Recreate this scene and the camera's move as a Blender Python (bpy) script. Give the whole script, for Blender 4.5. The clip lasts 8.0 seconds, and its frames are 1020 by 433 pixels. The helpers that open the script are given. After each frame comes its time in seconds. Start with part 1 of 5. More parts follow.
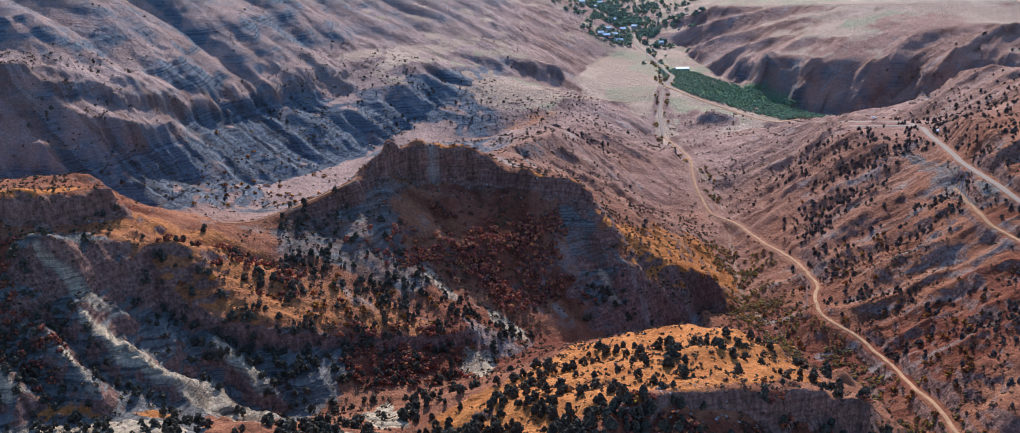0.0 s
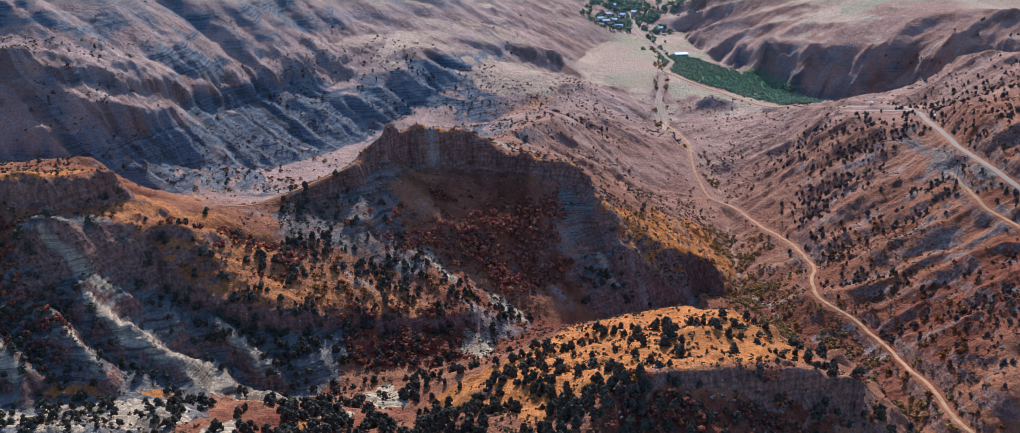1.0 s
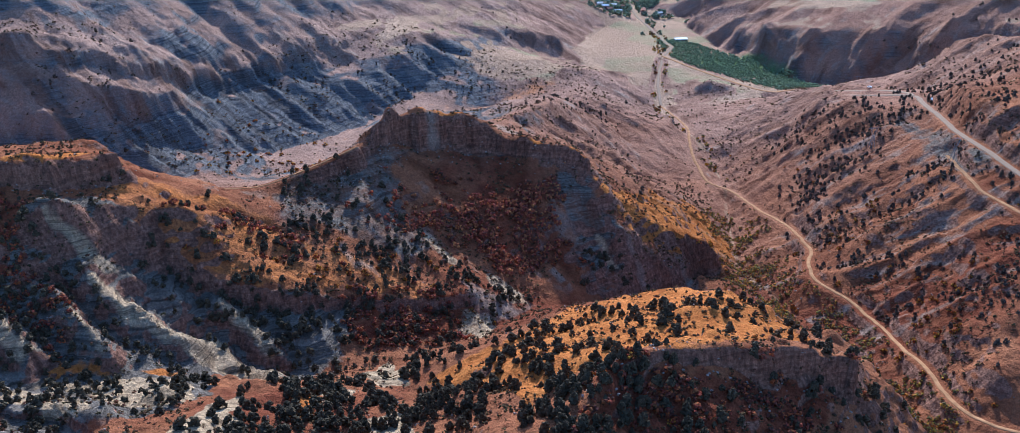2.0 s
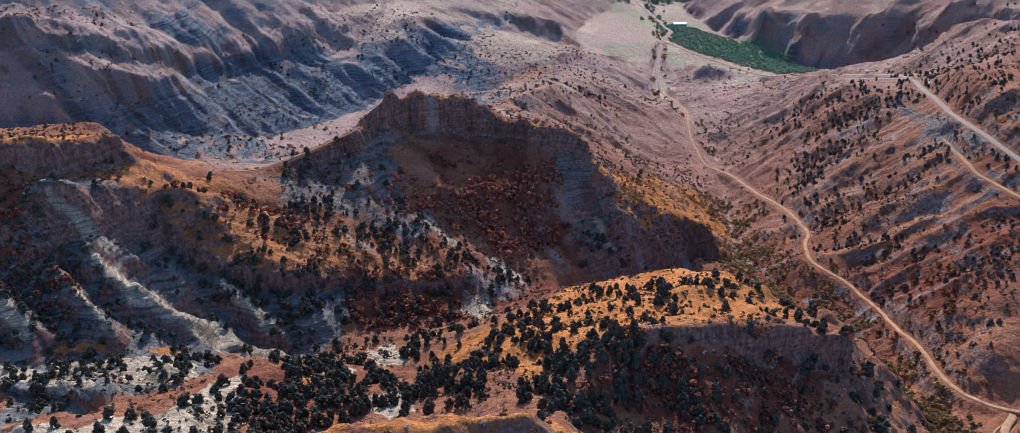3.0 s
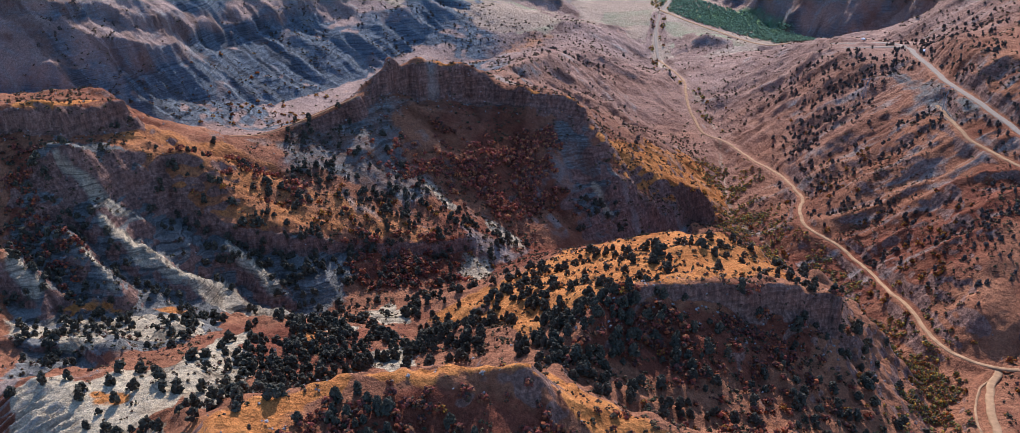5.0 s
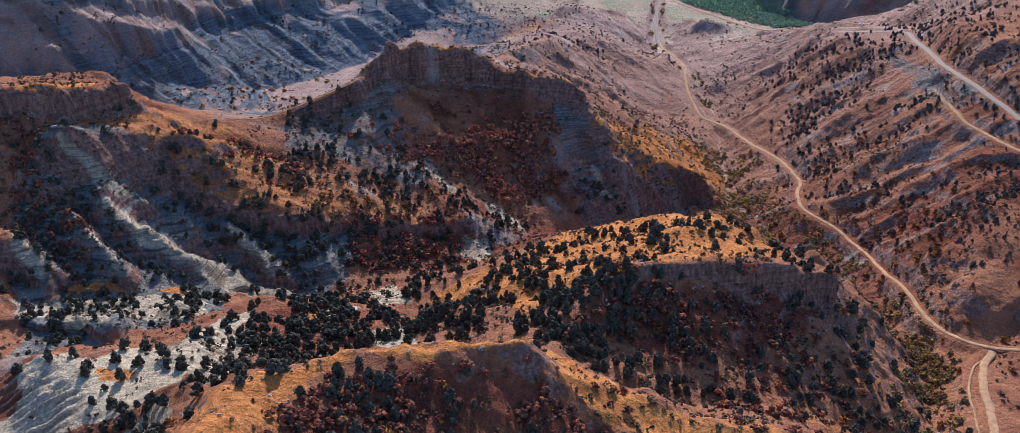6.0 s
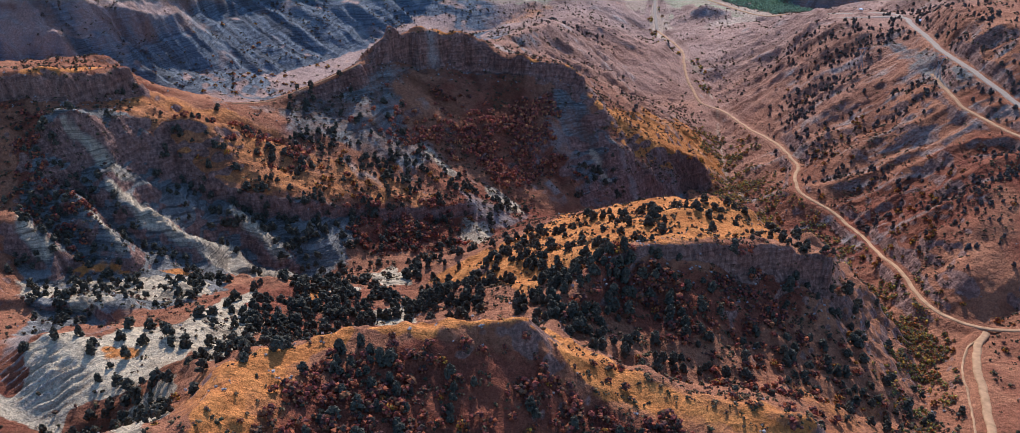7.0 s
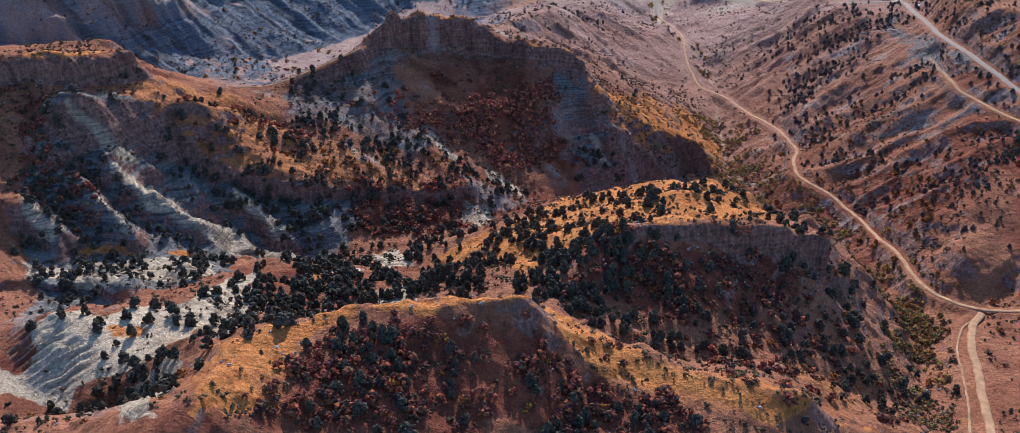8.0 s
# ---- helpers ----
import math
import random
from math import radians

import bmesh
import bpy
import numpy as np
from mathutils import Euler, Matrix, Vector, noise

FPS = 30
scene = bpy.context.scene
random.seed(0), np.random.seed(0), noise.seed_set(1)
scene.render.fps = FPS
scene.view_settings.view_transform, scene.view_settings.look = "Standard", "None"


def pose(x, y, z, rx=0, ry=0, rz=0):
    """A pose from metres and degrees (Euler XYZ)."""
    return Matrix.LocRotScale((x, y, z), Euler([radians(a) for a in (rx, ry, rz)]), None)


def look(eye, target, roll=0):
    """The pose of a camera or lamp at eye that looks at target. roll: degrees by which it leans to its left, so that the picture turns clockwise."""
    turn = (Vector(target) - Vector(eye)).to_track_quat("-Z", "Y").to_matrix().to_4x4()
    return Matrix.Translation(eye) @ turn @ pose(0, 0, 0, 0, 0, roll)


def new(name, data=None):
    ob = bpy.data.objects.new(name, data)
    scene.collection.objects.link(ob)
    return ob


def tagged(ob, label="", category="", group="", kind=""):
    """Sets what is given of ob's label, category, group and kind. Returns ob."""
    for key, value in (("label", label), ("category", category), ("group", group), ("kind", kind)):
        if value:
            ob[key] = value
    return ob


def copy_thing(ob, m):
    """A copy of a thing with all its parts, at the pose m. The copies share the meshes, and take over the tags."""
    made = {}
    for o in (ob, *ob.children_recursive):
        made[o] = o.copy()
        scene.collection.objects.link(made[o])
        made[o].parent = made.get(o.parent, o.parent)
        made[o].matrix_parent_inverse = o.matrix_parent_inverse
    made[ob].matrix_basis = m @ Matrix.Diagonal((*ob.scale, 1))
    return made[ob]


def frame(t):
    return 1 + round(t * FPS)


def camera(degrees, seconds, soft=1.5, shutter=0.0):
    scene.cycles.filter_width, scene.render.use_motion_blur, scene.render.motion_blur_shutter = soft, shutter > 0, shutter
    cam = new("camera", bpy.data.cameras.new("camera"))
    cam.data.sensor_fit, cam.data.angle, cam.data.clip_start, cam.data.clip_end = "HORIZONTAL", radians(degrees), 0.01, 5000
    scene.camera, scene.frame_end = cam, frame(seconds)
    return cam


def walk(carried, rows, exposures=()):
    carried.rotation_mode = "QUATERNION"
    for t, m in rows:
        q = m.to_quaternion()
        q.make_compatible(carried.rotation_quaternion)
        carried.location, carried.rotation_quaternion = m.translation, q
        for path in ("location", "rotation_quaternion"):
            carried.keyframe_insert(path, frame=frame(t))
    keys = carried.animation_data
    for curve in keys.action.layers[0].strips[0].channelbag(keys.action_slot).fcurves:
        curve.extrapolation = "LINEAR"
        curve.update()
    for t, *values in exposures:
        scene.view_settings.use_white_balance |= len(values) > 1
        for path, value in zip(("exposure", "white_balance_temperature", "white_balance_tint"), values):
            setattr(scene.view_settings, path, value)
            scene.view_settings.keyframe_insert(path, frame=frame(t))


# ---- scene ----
cam = camera(52.6, 8.0, soft=0.8)
EXPOSURE, KELVIN, TINT = 0.50, 4460.0, 7.5
METRES, EYE, TILT, LEAN, TURN = 52.0, 330.0, -24.0, 0.0, 0.0
ROWS = [
    (0.0, 0.0, 0.0, 0.0, 0.0, 0.0, -0.0),
    (0.5, 0.003, -0.0556, -0.0232, 0.0, -0.36, -0.0),
    (1.0, 0.0093, -0.1117, -0.0461, 0.0, -0.72, -0.01),
    (1.5, 0.0117, -0.1675, -0.071, -0.01, -1.09, -0.01),
    (3.0, 0.027, -0.3377, -0.147, -0.01, -2.21, -0.0),
    (3.5, 0.0313, -0.3947, -0.1726, -0.01, -2.59, 0.01),
    (4.0, 0.0347, -0.4519, -0.198, -0.01, -2.97, 0.01),
    (4.5, 0.0385, -0.509, -0.2238, -0.01, -3.33, 0.01),
    (6.0, 0.0517, -0.6797, -0.3051, 0.01, -4.38, 0.02),
    (6.5, 0.0556, -0.7368, -0.3314, 0.02, -4.71, 0.02),
    (7.0, 0.0596, -0.7946, -0.3573, 0.02, -5.04, 0.02),
    (7.5, 0.0632, -0.8523, -0.3839, 0.05, -5.36, 0.03),
    (8.0, 0.0677, -0.9094, -0.4098, 0.08, -5.7, 0.05),
]
walk(cam, [(t, pose(0, 0, EYE, TILT, LEAN, TURN) @ pose(METRES * x, METRES * y, METRES * z, 90 + pitch, roll, yaw)) for t, x, y, z, yaw, pitch, roll in ROWS], exposures=[(0.0, EXPOSURE, KELVIN, TINT), (8.0, EXPOSURE, KELVIN, TINT)])

# ---- world, sun ----
SUN_UP, SUN_TURN = 30.0, 2.0
world = bpy.data.worlds.new("sky")
scene.world = world
world.use_nodes = True
wn = world.node_tree.nodes
sky = wn.new("ShaderNodeTexSky")
sky.sky_type, sky.sun_disc = "NISHITA", False
sky.dust_density, sky.ozone_density = 1.0, 1.5
sky.sun_elevation, sky.sun_rotation = radians(SUN_UP), radians(SUN_TURN)
wn["Background"].inputs["Strength"].default_value = 0.14
world.node_tree.links.new(sky.outputs[0], wn["Background"].inputs["Color"])
sun = new("sun", bpy.data.lights.new("sun", "SUN"))
sun.data.energy, sun.data.angle, sun.data.color = 5.0, radians(0.53), (1.0, 0.81, 0.60)
az = radians(SUN_TURN)
sun.matrix_world = look((600 * math.sin(az), 600 * math.cos(az), 900), (600 * math.sin(az) - math.sin(az) * math.cos(radians(SUN_UP)), 600 * math.cos(az) - math.cos(az) * math.cos(radians(SUN_UP)), 900 - math.sin(radians(SUN_UP))))


# ---- relief lines of the land: x, y, z ----
RIVER = [(165, 200, 44), (195, 320, 13.9), (214, 383, -1.9), (221, 445, -8.8), (210, 505, -17.6), (196, 560, -26.1), (184, 620, -32.3), (176, 690, -46.8), (184, 760, -50.5), (196, 850, -48.4), (190, 958, -47.3), (170, 1010, -49.9), (168, 1100, -61.3), (189, 1228, -46.4), (206, 1420, -64.7), (190, 1700, -72), (150, 2400, -70)]
GULLY_LEFT = [(-140, 436, 21.8), (-126, 445, 16.5), (-60, 465, 13.9), (-20, 500, 6.7), (20, 545, -0.1), (60, 578, -15.3), (120, 625, -41.8), (176, 690, -46.8)]
BUTTE_CREST = [(-118, 634, 63.7), (-99, 650, 70.8), (-88, 662, 83.6), (-82, 668, 88.6), (-75, 672, 80.8), (-65, 678, 84.7), (-38, 686, 80.1), (-18, 688, 69.8), (-9, 682, 61.5), (12, 680, 61.8), (44, 675, 59.1), (58, 668, 53.7)]
BUTTE_FOOT_CLIFF = [(-113, 622, 58.7), (-94, 646, 62.3), (-82, 660, 67.5), (-65, 670, 57.5), (-39, 678, 52.9), (-18, 680, 47.2), (7, 674, 49.6), (30, 668, 48.6), (60, 660, 40.3)]
BUTTE_FACE_LOW = [(-60, 592, 34), (-27, 588, 23.4), (9, 596, 9.8), (54, 604, 5.1), (73, 612, -4.2)]
SPUR_RIGHT = [(59, 668, 48.2), (68, 650, 30), (78, 636, 15.3), (101, 628, -5.1), (125, 635, -19.5), (151, 648, -33.6)]
SPUR_RIGHT_MID = [(72, 668, 31.2), (109, 655, 7.8), (144, 665, -11.7), (178, 680, -48.3)]
SPUR_RIGHT_BACK = [(68, 680, 35.6), (106, 710, 9.5), (154, 742, -35.3)]
SPUR_BEHIND = [(-19, 715, 58.5), (5, 813, 33.8), (31, 900, 14.2), (57, 1000, -15.7), (78, 1010, -15)]
SPUR_BEHIND_CLIFF = [(3, 795, 22), (44, 850, 7.3)]
SPUR_BEHIND_RIGHT = [(114, 923, -35.5), (129, 837, -41.4), (172, 1000, -36.4)]
SADDLE_CREST = [(-222, 548, 90), (-212, 560, 81), (-195, 566, 76), (-179, 575, 70), (-161, 592, 62), (-142, 606, 64), (-119, 624, 68), (-105, 636, 72)]
VALLEY_BEHIND = [(-495, 730, 7.7), (-347, 735, 2.5), (-239, 765, -5.1), (-191, 810, -18.5), (-146, 885, -22.1), (-93, 960, -17.2), (-16, 1010, -30.9), (62, 1085, -10), (137, 1180, -43.8)]
LEFT_FOOT = [(-339, 765, 32.7), (-292, 802, 9.9), (-211, 850, -16.1), (-142, 945, -28.4), (-60, 1070, -7.9), (34, 1120, -11.8)]
LEFT_CLIFF_FOOT = [(-400, 790, 76.7), (-313, 818, 53.3), (-274, 910, 13.5), (-190, 1020, 5.5), (-106, 1125, 20.8), (-19, 1190, -9.9), (93, 1215, -52.2)]
LEFT_CLIFF_TOP = [(-417, 815, 105.3), (-330, 875, 73.3), (-276, 940, 30.1), (-226, 1030, 36.8), (-166, 1150, 26.3), (-67, 1230, 9.4), (61, 1250, -18.1)]
LEFT_UPPER = [(-440, 880, 126.7), (-364, 980, 87.6), (-273, 1120, 74.5), (-180, 1270, 41.3), (-21, 1360, 10.4)]
LEFT_RIM = [(-800, 950, 330), (-700, 1200, 290), (-560, 1420, 230), (-380, 1700, 170), (-250, 2100, 120)]
SADDLE_BACK = [(-300, 640, 42), (-250, 650, 30), (-215, 640, 34), (-185, 645, 30), (-160, 665, 27.3), (-140, 690, 29.4), (-110, 710, 33.6), (-75, 730, 35.4)]
SADDLE_BACK_FOOT = [(-330, 700, 12), (-270, 700, 2), (-215, 710, 0), (-175, 730, -2), (-140, 770, -4.3), (-90, 810, -8), (-40, 860, -12.4)]
LP_RIM = [(-315, 498, 119.3), (-262, 510, 116.6), (-243, 522, 111.3), (-226, 540, 108.3)]
LP_TOP = [(-337, 560, 101.3), (-274, 556, 105.7), (-247, 572, 101.9)]
LP_BACK = [(-387, 640, 61), (-299, 640, 60.8)]
LP_FOOT = [(-312, 488, 105.1), (-264, 500, 100.9), (-243, 508, 95.4), (-231, 524, 92.6), (-222, 538, 95)]
ORANGE_TOP = [(-198, 540, 76.6), (-172, 557, 68.3), (-149, 552, 52.1), (-122, 550, 47.4)]
ORANGE_BROW = [(-196, 512, 73.7), (-185, 500, 64.9), (-168, 493, 57.7), (-131, 500, 46.2), (-100, 510, 34), (-60, 522, 25.6), (-28, 532, 20.7)]
LEFT_WHITE = [(-249, 427, 72.2), (-232, 400, 54.2), (-211, 400, 45.7), (-183, 410, 44.1), (-146, 425, 30)]
NH_RIM = [(27, 330, 87), (35, 340, 89), (45, 350, 91), (61, 358, 92), (79, 366, 89), (94, 370, 87), (110, 374, 83), (136, 379, 79), (149, 386, 70), (163, 390, 66)]
NH_CLIFF_FOOT = [(30, 325, 87), (39, 334, 88), (50, 345, 87), (65, 354, 86), (81, 361, 82), (96, 364, 76), (111, 366, 65), (136, 371, 60), (150, 379, 55), (169, 380, 43)]
NH_BACK = [(-26, 405, 37.4), (5, 440, 44.6), (36, 458, 45.3), (73, 462, 55.6), (115, 461, 65.1), (134, 450, 60.7)]
NH_MID = [(-17, 370, 59.9), (17, 388, 66.6), (60, 410, 73.5), (100, 415, 80.8), (131, 405, 64.5)]
NH_RIGHT = [(142, 383, 50.9), (152, 385, 37.1), (166, 381, 28.4), (178, 372, 27.1)]
NH_RIGHT_LOW = [(165, 440, 55.5), (191, 442, 28.3), (205, 425, 12)]
FRONT_CREST = [(-190, 90, 101), (-110, 180, 117), (-95, 205, 119.9), (-91, 232, 115), (-81, 250, 110.8), (-67, 262, 109.7), (-41, 268, 112), (-17, 269, 113.4), (4, 274, 110.9), (12, 278, 106.3)]
FRONT_RIGHT_CREST = [(12, 278, 103.3), (25, 283, 91.1), (57, 272, 80.6), (93, 262, 78.3), (119, 255, 73.6)]
FRONT_SADDLE_VALLEY = [(15, 302, 89), (40, 300, 74.8), (66, 292, 61.3), (104, 302, 56.3), (150, 312, 33.3), (190, 325, 14)]
FRONT_LOW = [(-78, 192, 108.2), (-45, 203, 98.4), (-15, 210, 92.3), (4, 232, 94.3), (33, 238, 80.8), (60, 215, 75.9)]
FRONT_LOWEST = [(-250, 40, 70), (-60, 120, 55), (90, 140, 50)]
WHITE_CREST = [(-200, 312, 76.2), (-188, 308, 79.5), (-172, 298, 79), (-160, 286, 77.4), (-150, 272, 75.8)]
WHITE_FOOT_GULLY = [(-205, 248, 68), (-177, 252, 67.5), (-139, 250, 70.7)]
WHITE_BACK = [(-168, 375, 55.4), (-105, 352, 62), (-80, 348, 60.2), (-52, 352, 54.5), (-26, 355, 59.8)]
RIGHT_SLOPE_LOW = [(217, 836, -37.2), (267, 928, -8.5)]
RIGHT_MID = [(263, 711, 3.3), (270, 624, 12.2), (277, 560, 14.1), (278, 505, 25.1)]
HIGHWAY_LINE = [(304, 985, 3.1), (326, 930, 20.2), (360, 839, 39.4), (347, 712, 58), (349, 650, 57.7), (351, 560, 56.3)]
RIGHT_TOP = [(341, 1000, -1.8), (388, 890, 27), (370, 790, 67.3), (366, 746, 74.1), (376, 690, 82.6), (395, 600, 79.5)]
RIGHT_FAR_UP = [(520, 700, 110), (480, 850, 90), (430, 960, 60)]
KNOLL = [(215, 1120, -35.2), (232, 1110, -33.5), (244, 1100, -34.5)]
KNOLL_FOOT = [(193, 1090, -51), (230, 1060, -42.5), (287, 1090, -46.3)]
ORCHARD_EDGE = [(329, 1230, -69), (377, 1200, -65.7), (474, 1160, -73.9), (597, 1150, -58.1)]
RFAR_CLIFF_FOOT = [(301, 1336, -54.2), (358, 1225, -47.5), (428, 1195, -51.9), (478, 1185, -48.4), (590, 1145, -36.5)]
RFAR_CLIFF_TOP = [(261, 1469, -58.9), (310, 1388, -41.4), (329, 1285, -21.2), (414, 1240, -15.6), (504, 1230, -7), (605, 1200, 10.5)]
RFAR_PLATEAU = [(293, 1549, -48), (400, 1340, -7.5), (511, 1300, 7.6), (633, 1270, 31)]
RFAR_UPPER = [(320, 1603, -25), (479, 1470, 9), (683, 1380, 33)]
VALLEY_FLOOR_RIGHT = [(253, 1537, -70), (273, 1395, -63), (303, 1262, -61)]
VALLEY_FLOOR_LEFT = [(137, 1448, -63.5), (80, 1278, -47.9), (138, 1191, -55.5)]
RIGHT_BANK = [(241, 348, 15.7), (258, 385, 10), (278, 425, 3.9), (263, 441, 18.5), (266, 471, 21.5), (279, 491, 27.8), (294, 530, 29), (291, 568, 25.9)]
RIGHT_MID_FAR = [(285, 900, 17), (279, 803, 14.3), (262, 711, 3.2)]
RIGHT_MID_LOW = [(252, 850, -10.2), (247, 776, -9.6), (238, 700, -11.6)]
RIGHT_UPPER = [(302, 870, 28), (320, 779, 35.5), (322, 714, 42.3), (324, 665, 49.9), (322, 634, 43.2), (320, 575, 38.9), (300, 530, 34.3), (285, 490, 30.8)]
NH_BACK_SLOPE = [(-3, 440, 42.3), (26, 478, 36.6), (35, 505, 27.7), (73, 528, 23), (108, 524, 27.4), (127, 505, 36), (137, 480, 41.7), (148, 452, 46.7)]
BUTTE_FACE_MID = [(-112, 597, 48.8), (-94, 596, 53.1), (-70, 616, 50.8), (-44, 640, 46.9), (-18, 622, 34.8), (0, 633, 32.8), (37, 632, 29.3), (58, 630, 22.7)]
LEFT_LOW = [(-372, 764, 52.2), (-288, 835, 25.3), (-241, 882, -2.4), (-185, 985, -1), (-102, 1075, 11.2)]
GULLY_SIDE = [(-110, 400, 45.8), (-90, 388, 44.6), (-72, 402, 40.1), (-46, 416, 28.3), (-28, 400, 35.9)]
ROAD_FLOOR = [(224, 330, 18.1), (235, 368, 15.5), (256, 407, 3.9), (246, 428, 1.9), (237, 444, -0.1), (228, 500, -7.3), (227, 558, -20.5), (211, 611, -11.9), (222, 680, -28.3), (223, 711, -29.6), (205, 749, -36.1)]
LP_SLOPE = [(-265, 472, 90.9), (-243, 486, 99.6), (-216, 515, 88.8), (-182, 523, 79.3), (-165, 540, 68.5)]
WHITE_RIB = [(-249, 483, 89.4), (-224, 471, 73.3), (-197, 464, 52.7), (-163, 456, 32.4), (-126, 449, 15.7)]
RAVINE = [(-209, 494, 64.9), (-185, 480, 54), (-156, 470, 39), (-122, 464, 26.3), (-85, 478, 18.7), (-54, 492, 10.9)]
ORANGE_FOOT = [(-192, 500, 56.1), (-178, 488, 46.7), (-158, 482, 40.7), (-126, 486, 31.2), (-94, 496, 24.3), (-56, 508, 15.9), (-26, 522, 11.8)]
BENCH_LOW = [(-244, 372, 58.3), (-225, 368, 57.2), (-203, 362, 60.7), (-186, 350, 62.2), (-157, 338, 63.4)]
BENCH_LOW_FOOT = [(-240, 358, 54.5), (-217, 355, 53.9), (-197, 350, 56.2), (-174, 335, 59.4)]
BENCH_UP_FOOT = [(-242, 384, 50.7), (-221, 388, 45.8), (-188, 394, 45.5), (-160, 388, 50.9)]
WHITE_TOP = [(-136, 311, 79.4), (-150, 308, 77.3), (-132, 362, 58.9)]
WHITE_FLANK_FOOT = [(-216, 304, 67.9), (-205, 289, 67.9), (-193, 275, 67.4), (-180, 262, 67.5)]
FRONT_BACK = [(-112, 258, 99.2), (-92, 285, 85.4), (-60, 296, 76.4), (-36, 300, 75.9), (-12, 304, 77.1), (6, 306, 81.9)]
FRONT_BACK_LOW = [(-100, 300, 73.2), (-76, 318, 62.1), (-45, 324, 57.9), (-16, 330, 64.8)]
NH_FACE = [(62, 334, 73.3), (96, 341, 73), (130, 348, 53.4), (150, 356, 38)]

LINES = [RIVER, GULLY_LEFT, BUTTE_CREST, BUTTE_FOOT_CLIFF, BUTTE_FACE_LOW, SPUR_RIGHT, SPUR_RIGHT_MID, SPUR_RIGHT_BACK, SPUR_BEHIND, SPUR_BEHIND_CLIFF, SPUR_BEHIND_RIGHT, SADDLE_CREST, SADDLE_BACK, SADDLE_BACK_FOOT, VALLEY_BEHIND, LEFT_FOOT, LEFT_CLIFF_FOOT, LEFT_CLIFF_TOP, LEFT_UPPER, LEFT_RIM, LP_RIM, LP_TOP, LP_BACK, LP_FOOT, ORANGE_TOP, ORANGE_BROW, LEFT_WHITE, NH_RIM, NH_CLIFF_FOOT, NH_BACK, NH_MID, NH_RIGHT, NH_RIGHT_LOW, FRONT_CREST, FRONT_RIGHT_CREST, FRONT_SADDLE_VALLEY, FRONT_LOW, FRONT_LOWEST, WHITE_CREST, WHITE_FOOT_GULLY, WHITE_BACK, RIGHT_SLOPE_LOW, RIGHT_MID, HIGHWAY_LINE, RIGHT_TOP, RIGHT_FAR_UP, KNOLL, KNOLL_FOOT, ORCHARD_EDGE, RFAR_CLIFF_FOOT, RFAR_CLIFF_TOP, RFAR_PLATEAU, RFAR_UPPER, VALLEY_FLOOR_RIGHT, VALLEY_FLOOR_LEFT, RIGHT_BANK, RIGHT_MID_FAR, RIGHT_MID_LOW, RIGHT_UPPER, NH_BACK_SLOPE, BUTTE_FACE_MID, LEFT_LOW, GULLY_SIDE, ROAD_FLOOR, LP_SLOPE, WHITE_RIB, RAVINE, ORANGE_FOOT, BENCH_LOW, BENCH_LOW_FOOT, BENCH_UP_FOOT, WHITE_TOP, WHITE_FLANK_FOOT, FRONT_BACK, FRONT_BACK_LOW, NH_FACE]
# ---- outlines in plan of what lies on the land, and ribs of rock ----
GRASS_LEFT_SLOPE = [(-243, 513), (-225, 543), (-208, 556), (-182, 560), (-155, 559), (-133, 549), (-112, 540), (-88, 541), (-64, 538), (-48, 534), (-55, 518), (-85, 515), (-114, 503), (-141, 492), (-164, 493), (-178, 496), (-191, 502), (-197, 503), (-207, 510), (-220, 515)]
GRASS_HILL = [(-25, 438), (-3, 440), (26, 478), (35, 504), (73, 527), (108, 523), (127, 504), (137, 479), (147, 451), (149, 419), (95, 369), (64, 357), (44, 362), (30, 367), (24, 352), (7, 339), (-2, 360), (-19, 401), (-40, 421)]
GRASS_FRONT = [(-90, 239), (-84, 248), (-67, 264), (-29, 271), (4, 275), (14, 284), (26, 288), (47, 285), (53, 275), (29, 265), (15, 270), (2, 266), (-26, 262), (-49, 260), (-61, 253), (-66, 244)]
GRASS_FRONT_END = [(-102, 196), (-99, 210), (-90, 226), (-85, 240), (-71, 252), (-56, 260), (-55, 254), (-68, 248), (-78, 238), (-83, 227), (-83, 208), (-91, 194), (-102, 190)]
GRASS_FRONT_RIDGE = [(16, 295), (33, 278), (58, 269), (82, 260), (105, 252), (147, 269), (101, 241), (80, 250), (56, 256), (36, 259), (23, 268)]
GRASS_PLATEAU = [(-278, 503), (-267, 515), (-248, 548), (-234, 548), (-250, 516), (-274, 504)]
GRASS_BUTTE = [(-65, 680), (-58, 692), (-38, 690), (-19, 687), (5, 681), (33, 677), (53, 670), (54, 666), (29, 674), (-9, 682), (-37, 683)]
GRASS_SPUR = [(59, 658), (82, 675), (143, 767), (165, 763), (176, 731), (178, 690), (159, 669), (136, 657), (109, 641), (86, 635), (70, 647)]
GRASS_BEHIND = [(-22, 890), (12, 897), (47, 928), (43, 895), (12, 852), (-14, 689)]
GRASS_BENCH = [(-223, 408), (-191, 415), (-162, 425), (-139, 401), (-159, 414), (-183, 411), (-219, 404)]
GRASS_TOP = [(-163, 298), (-154, 302), (-144, 297), (-143, 289), (-153, 286)]
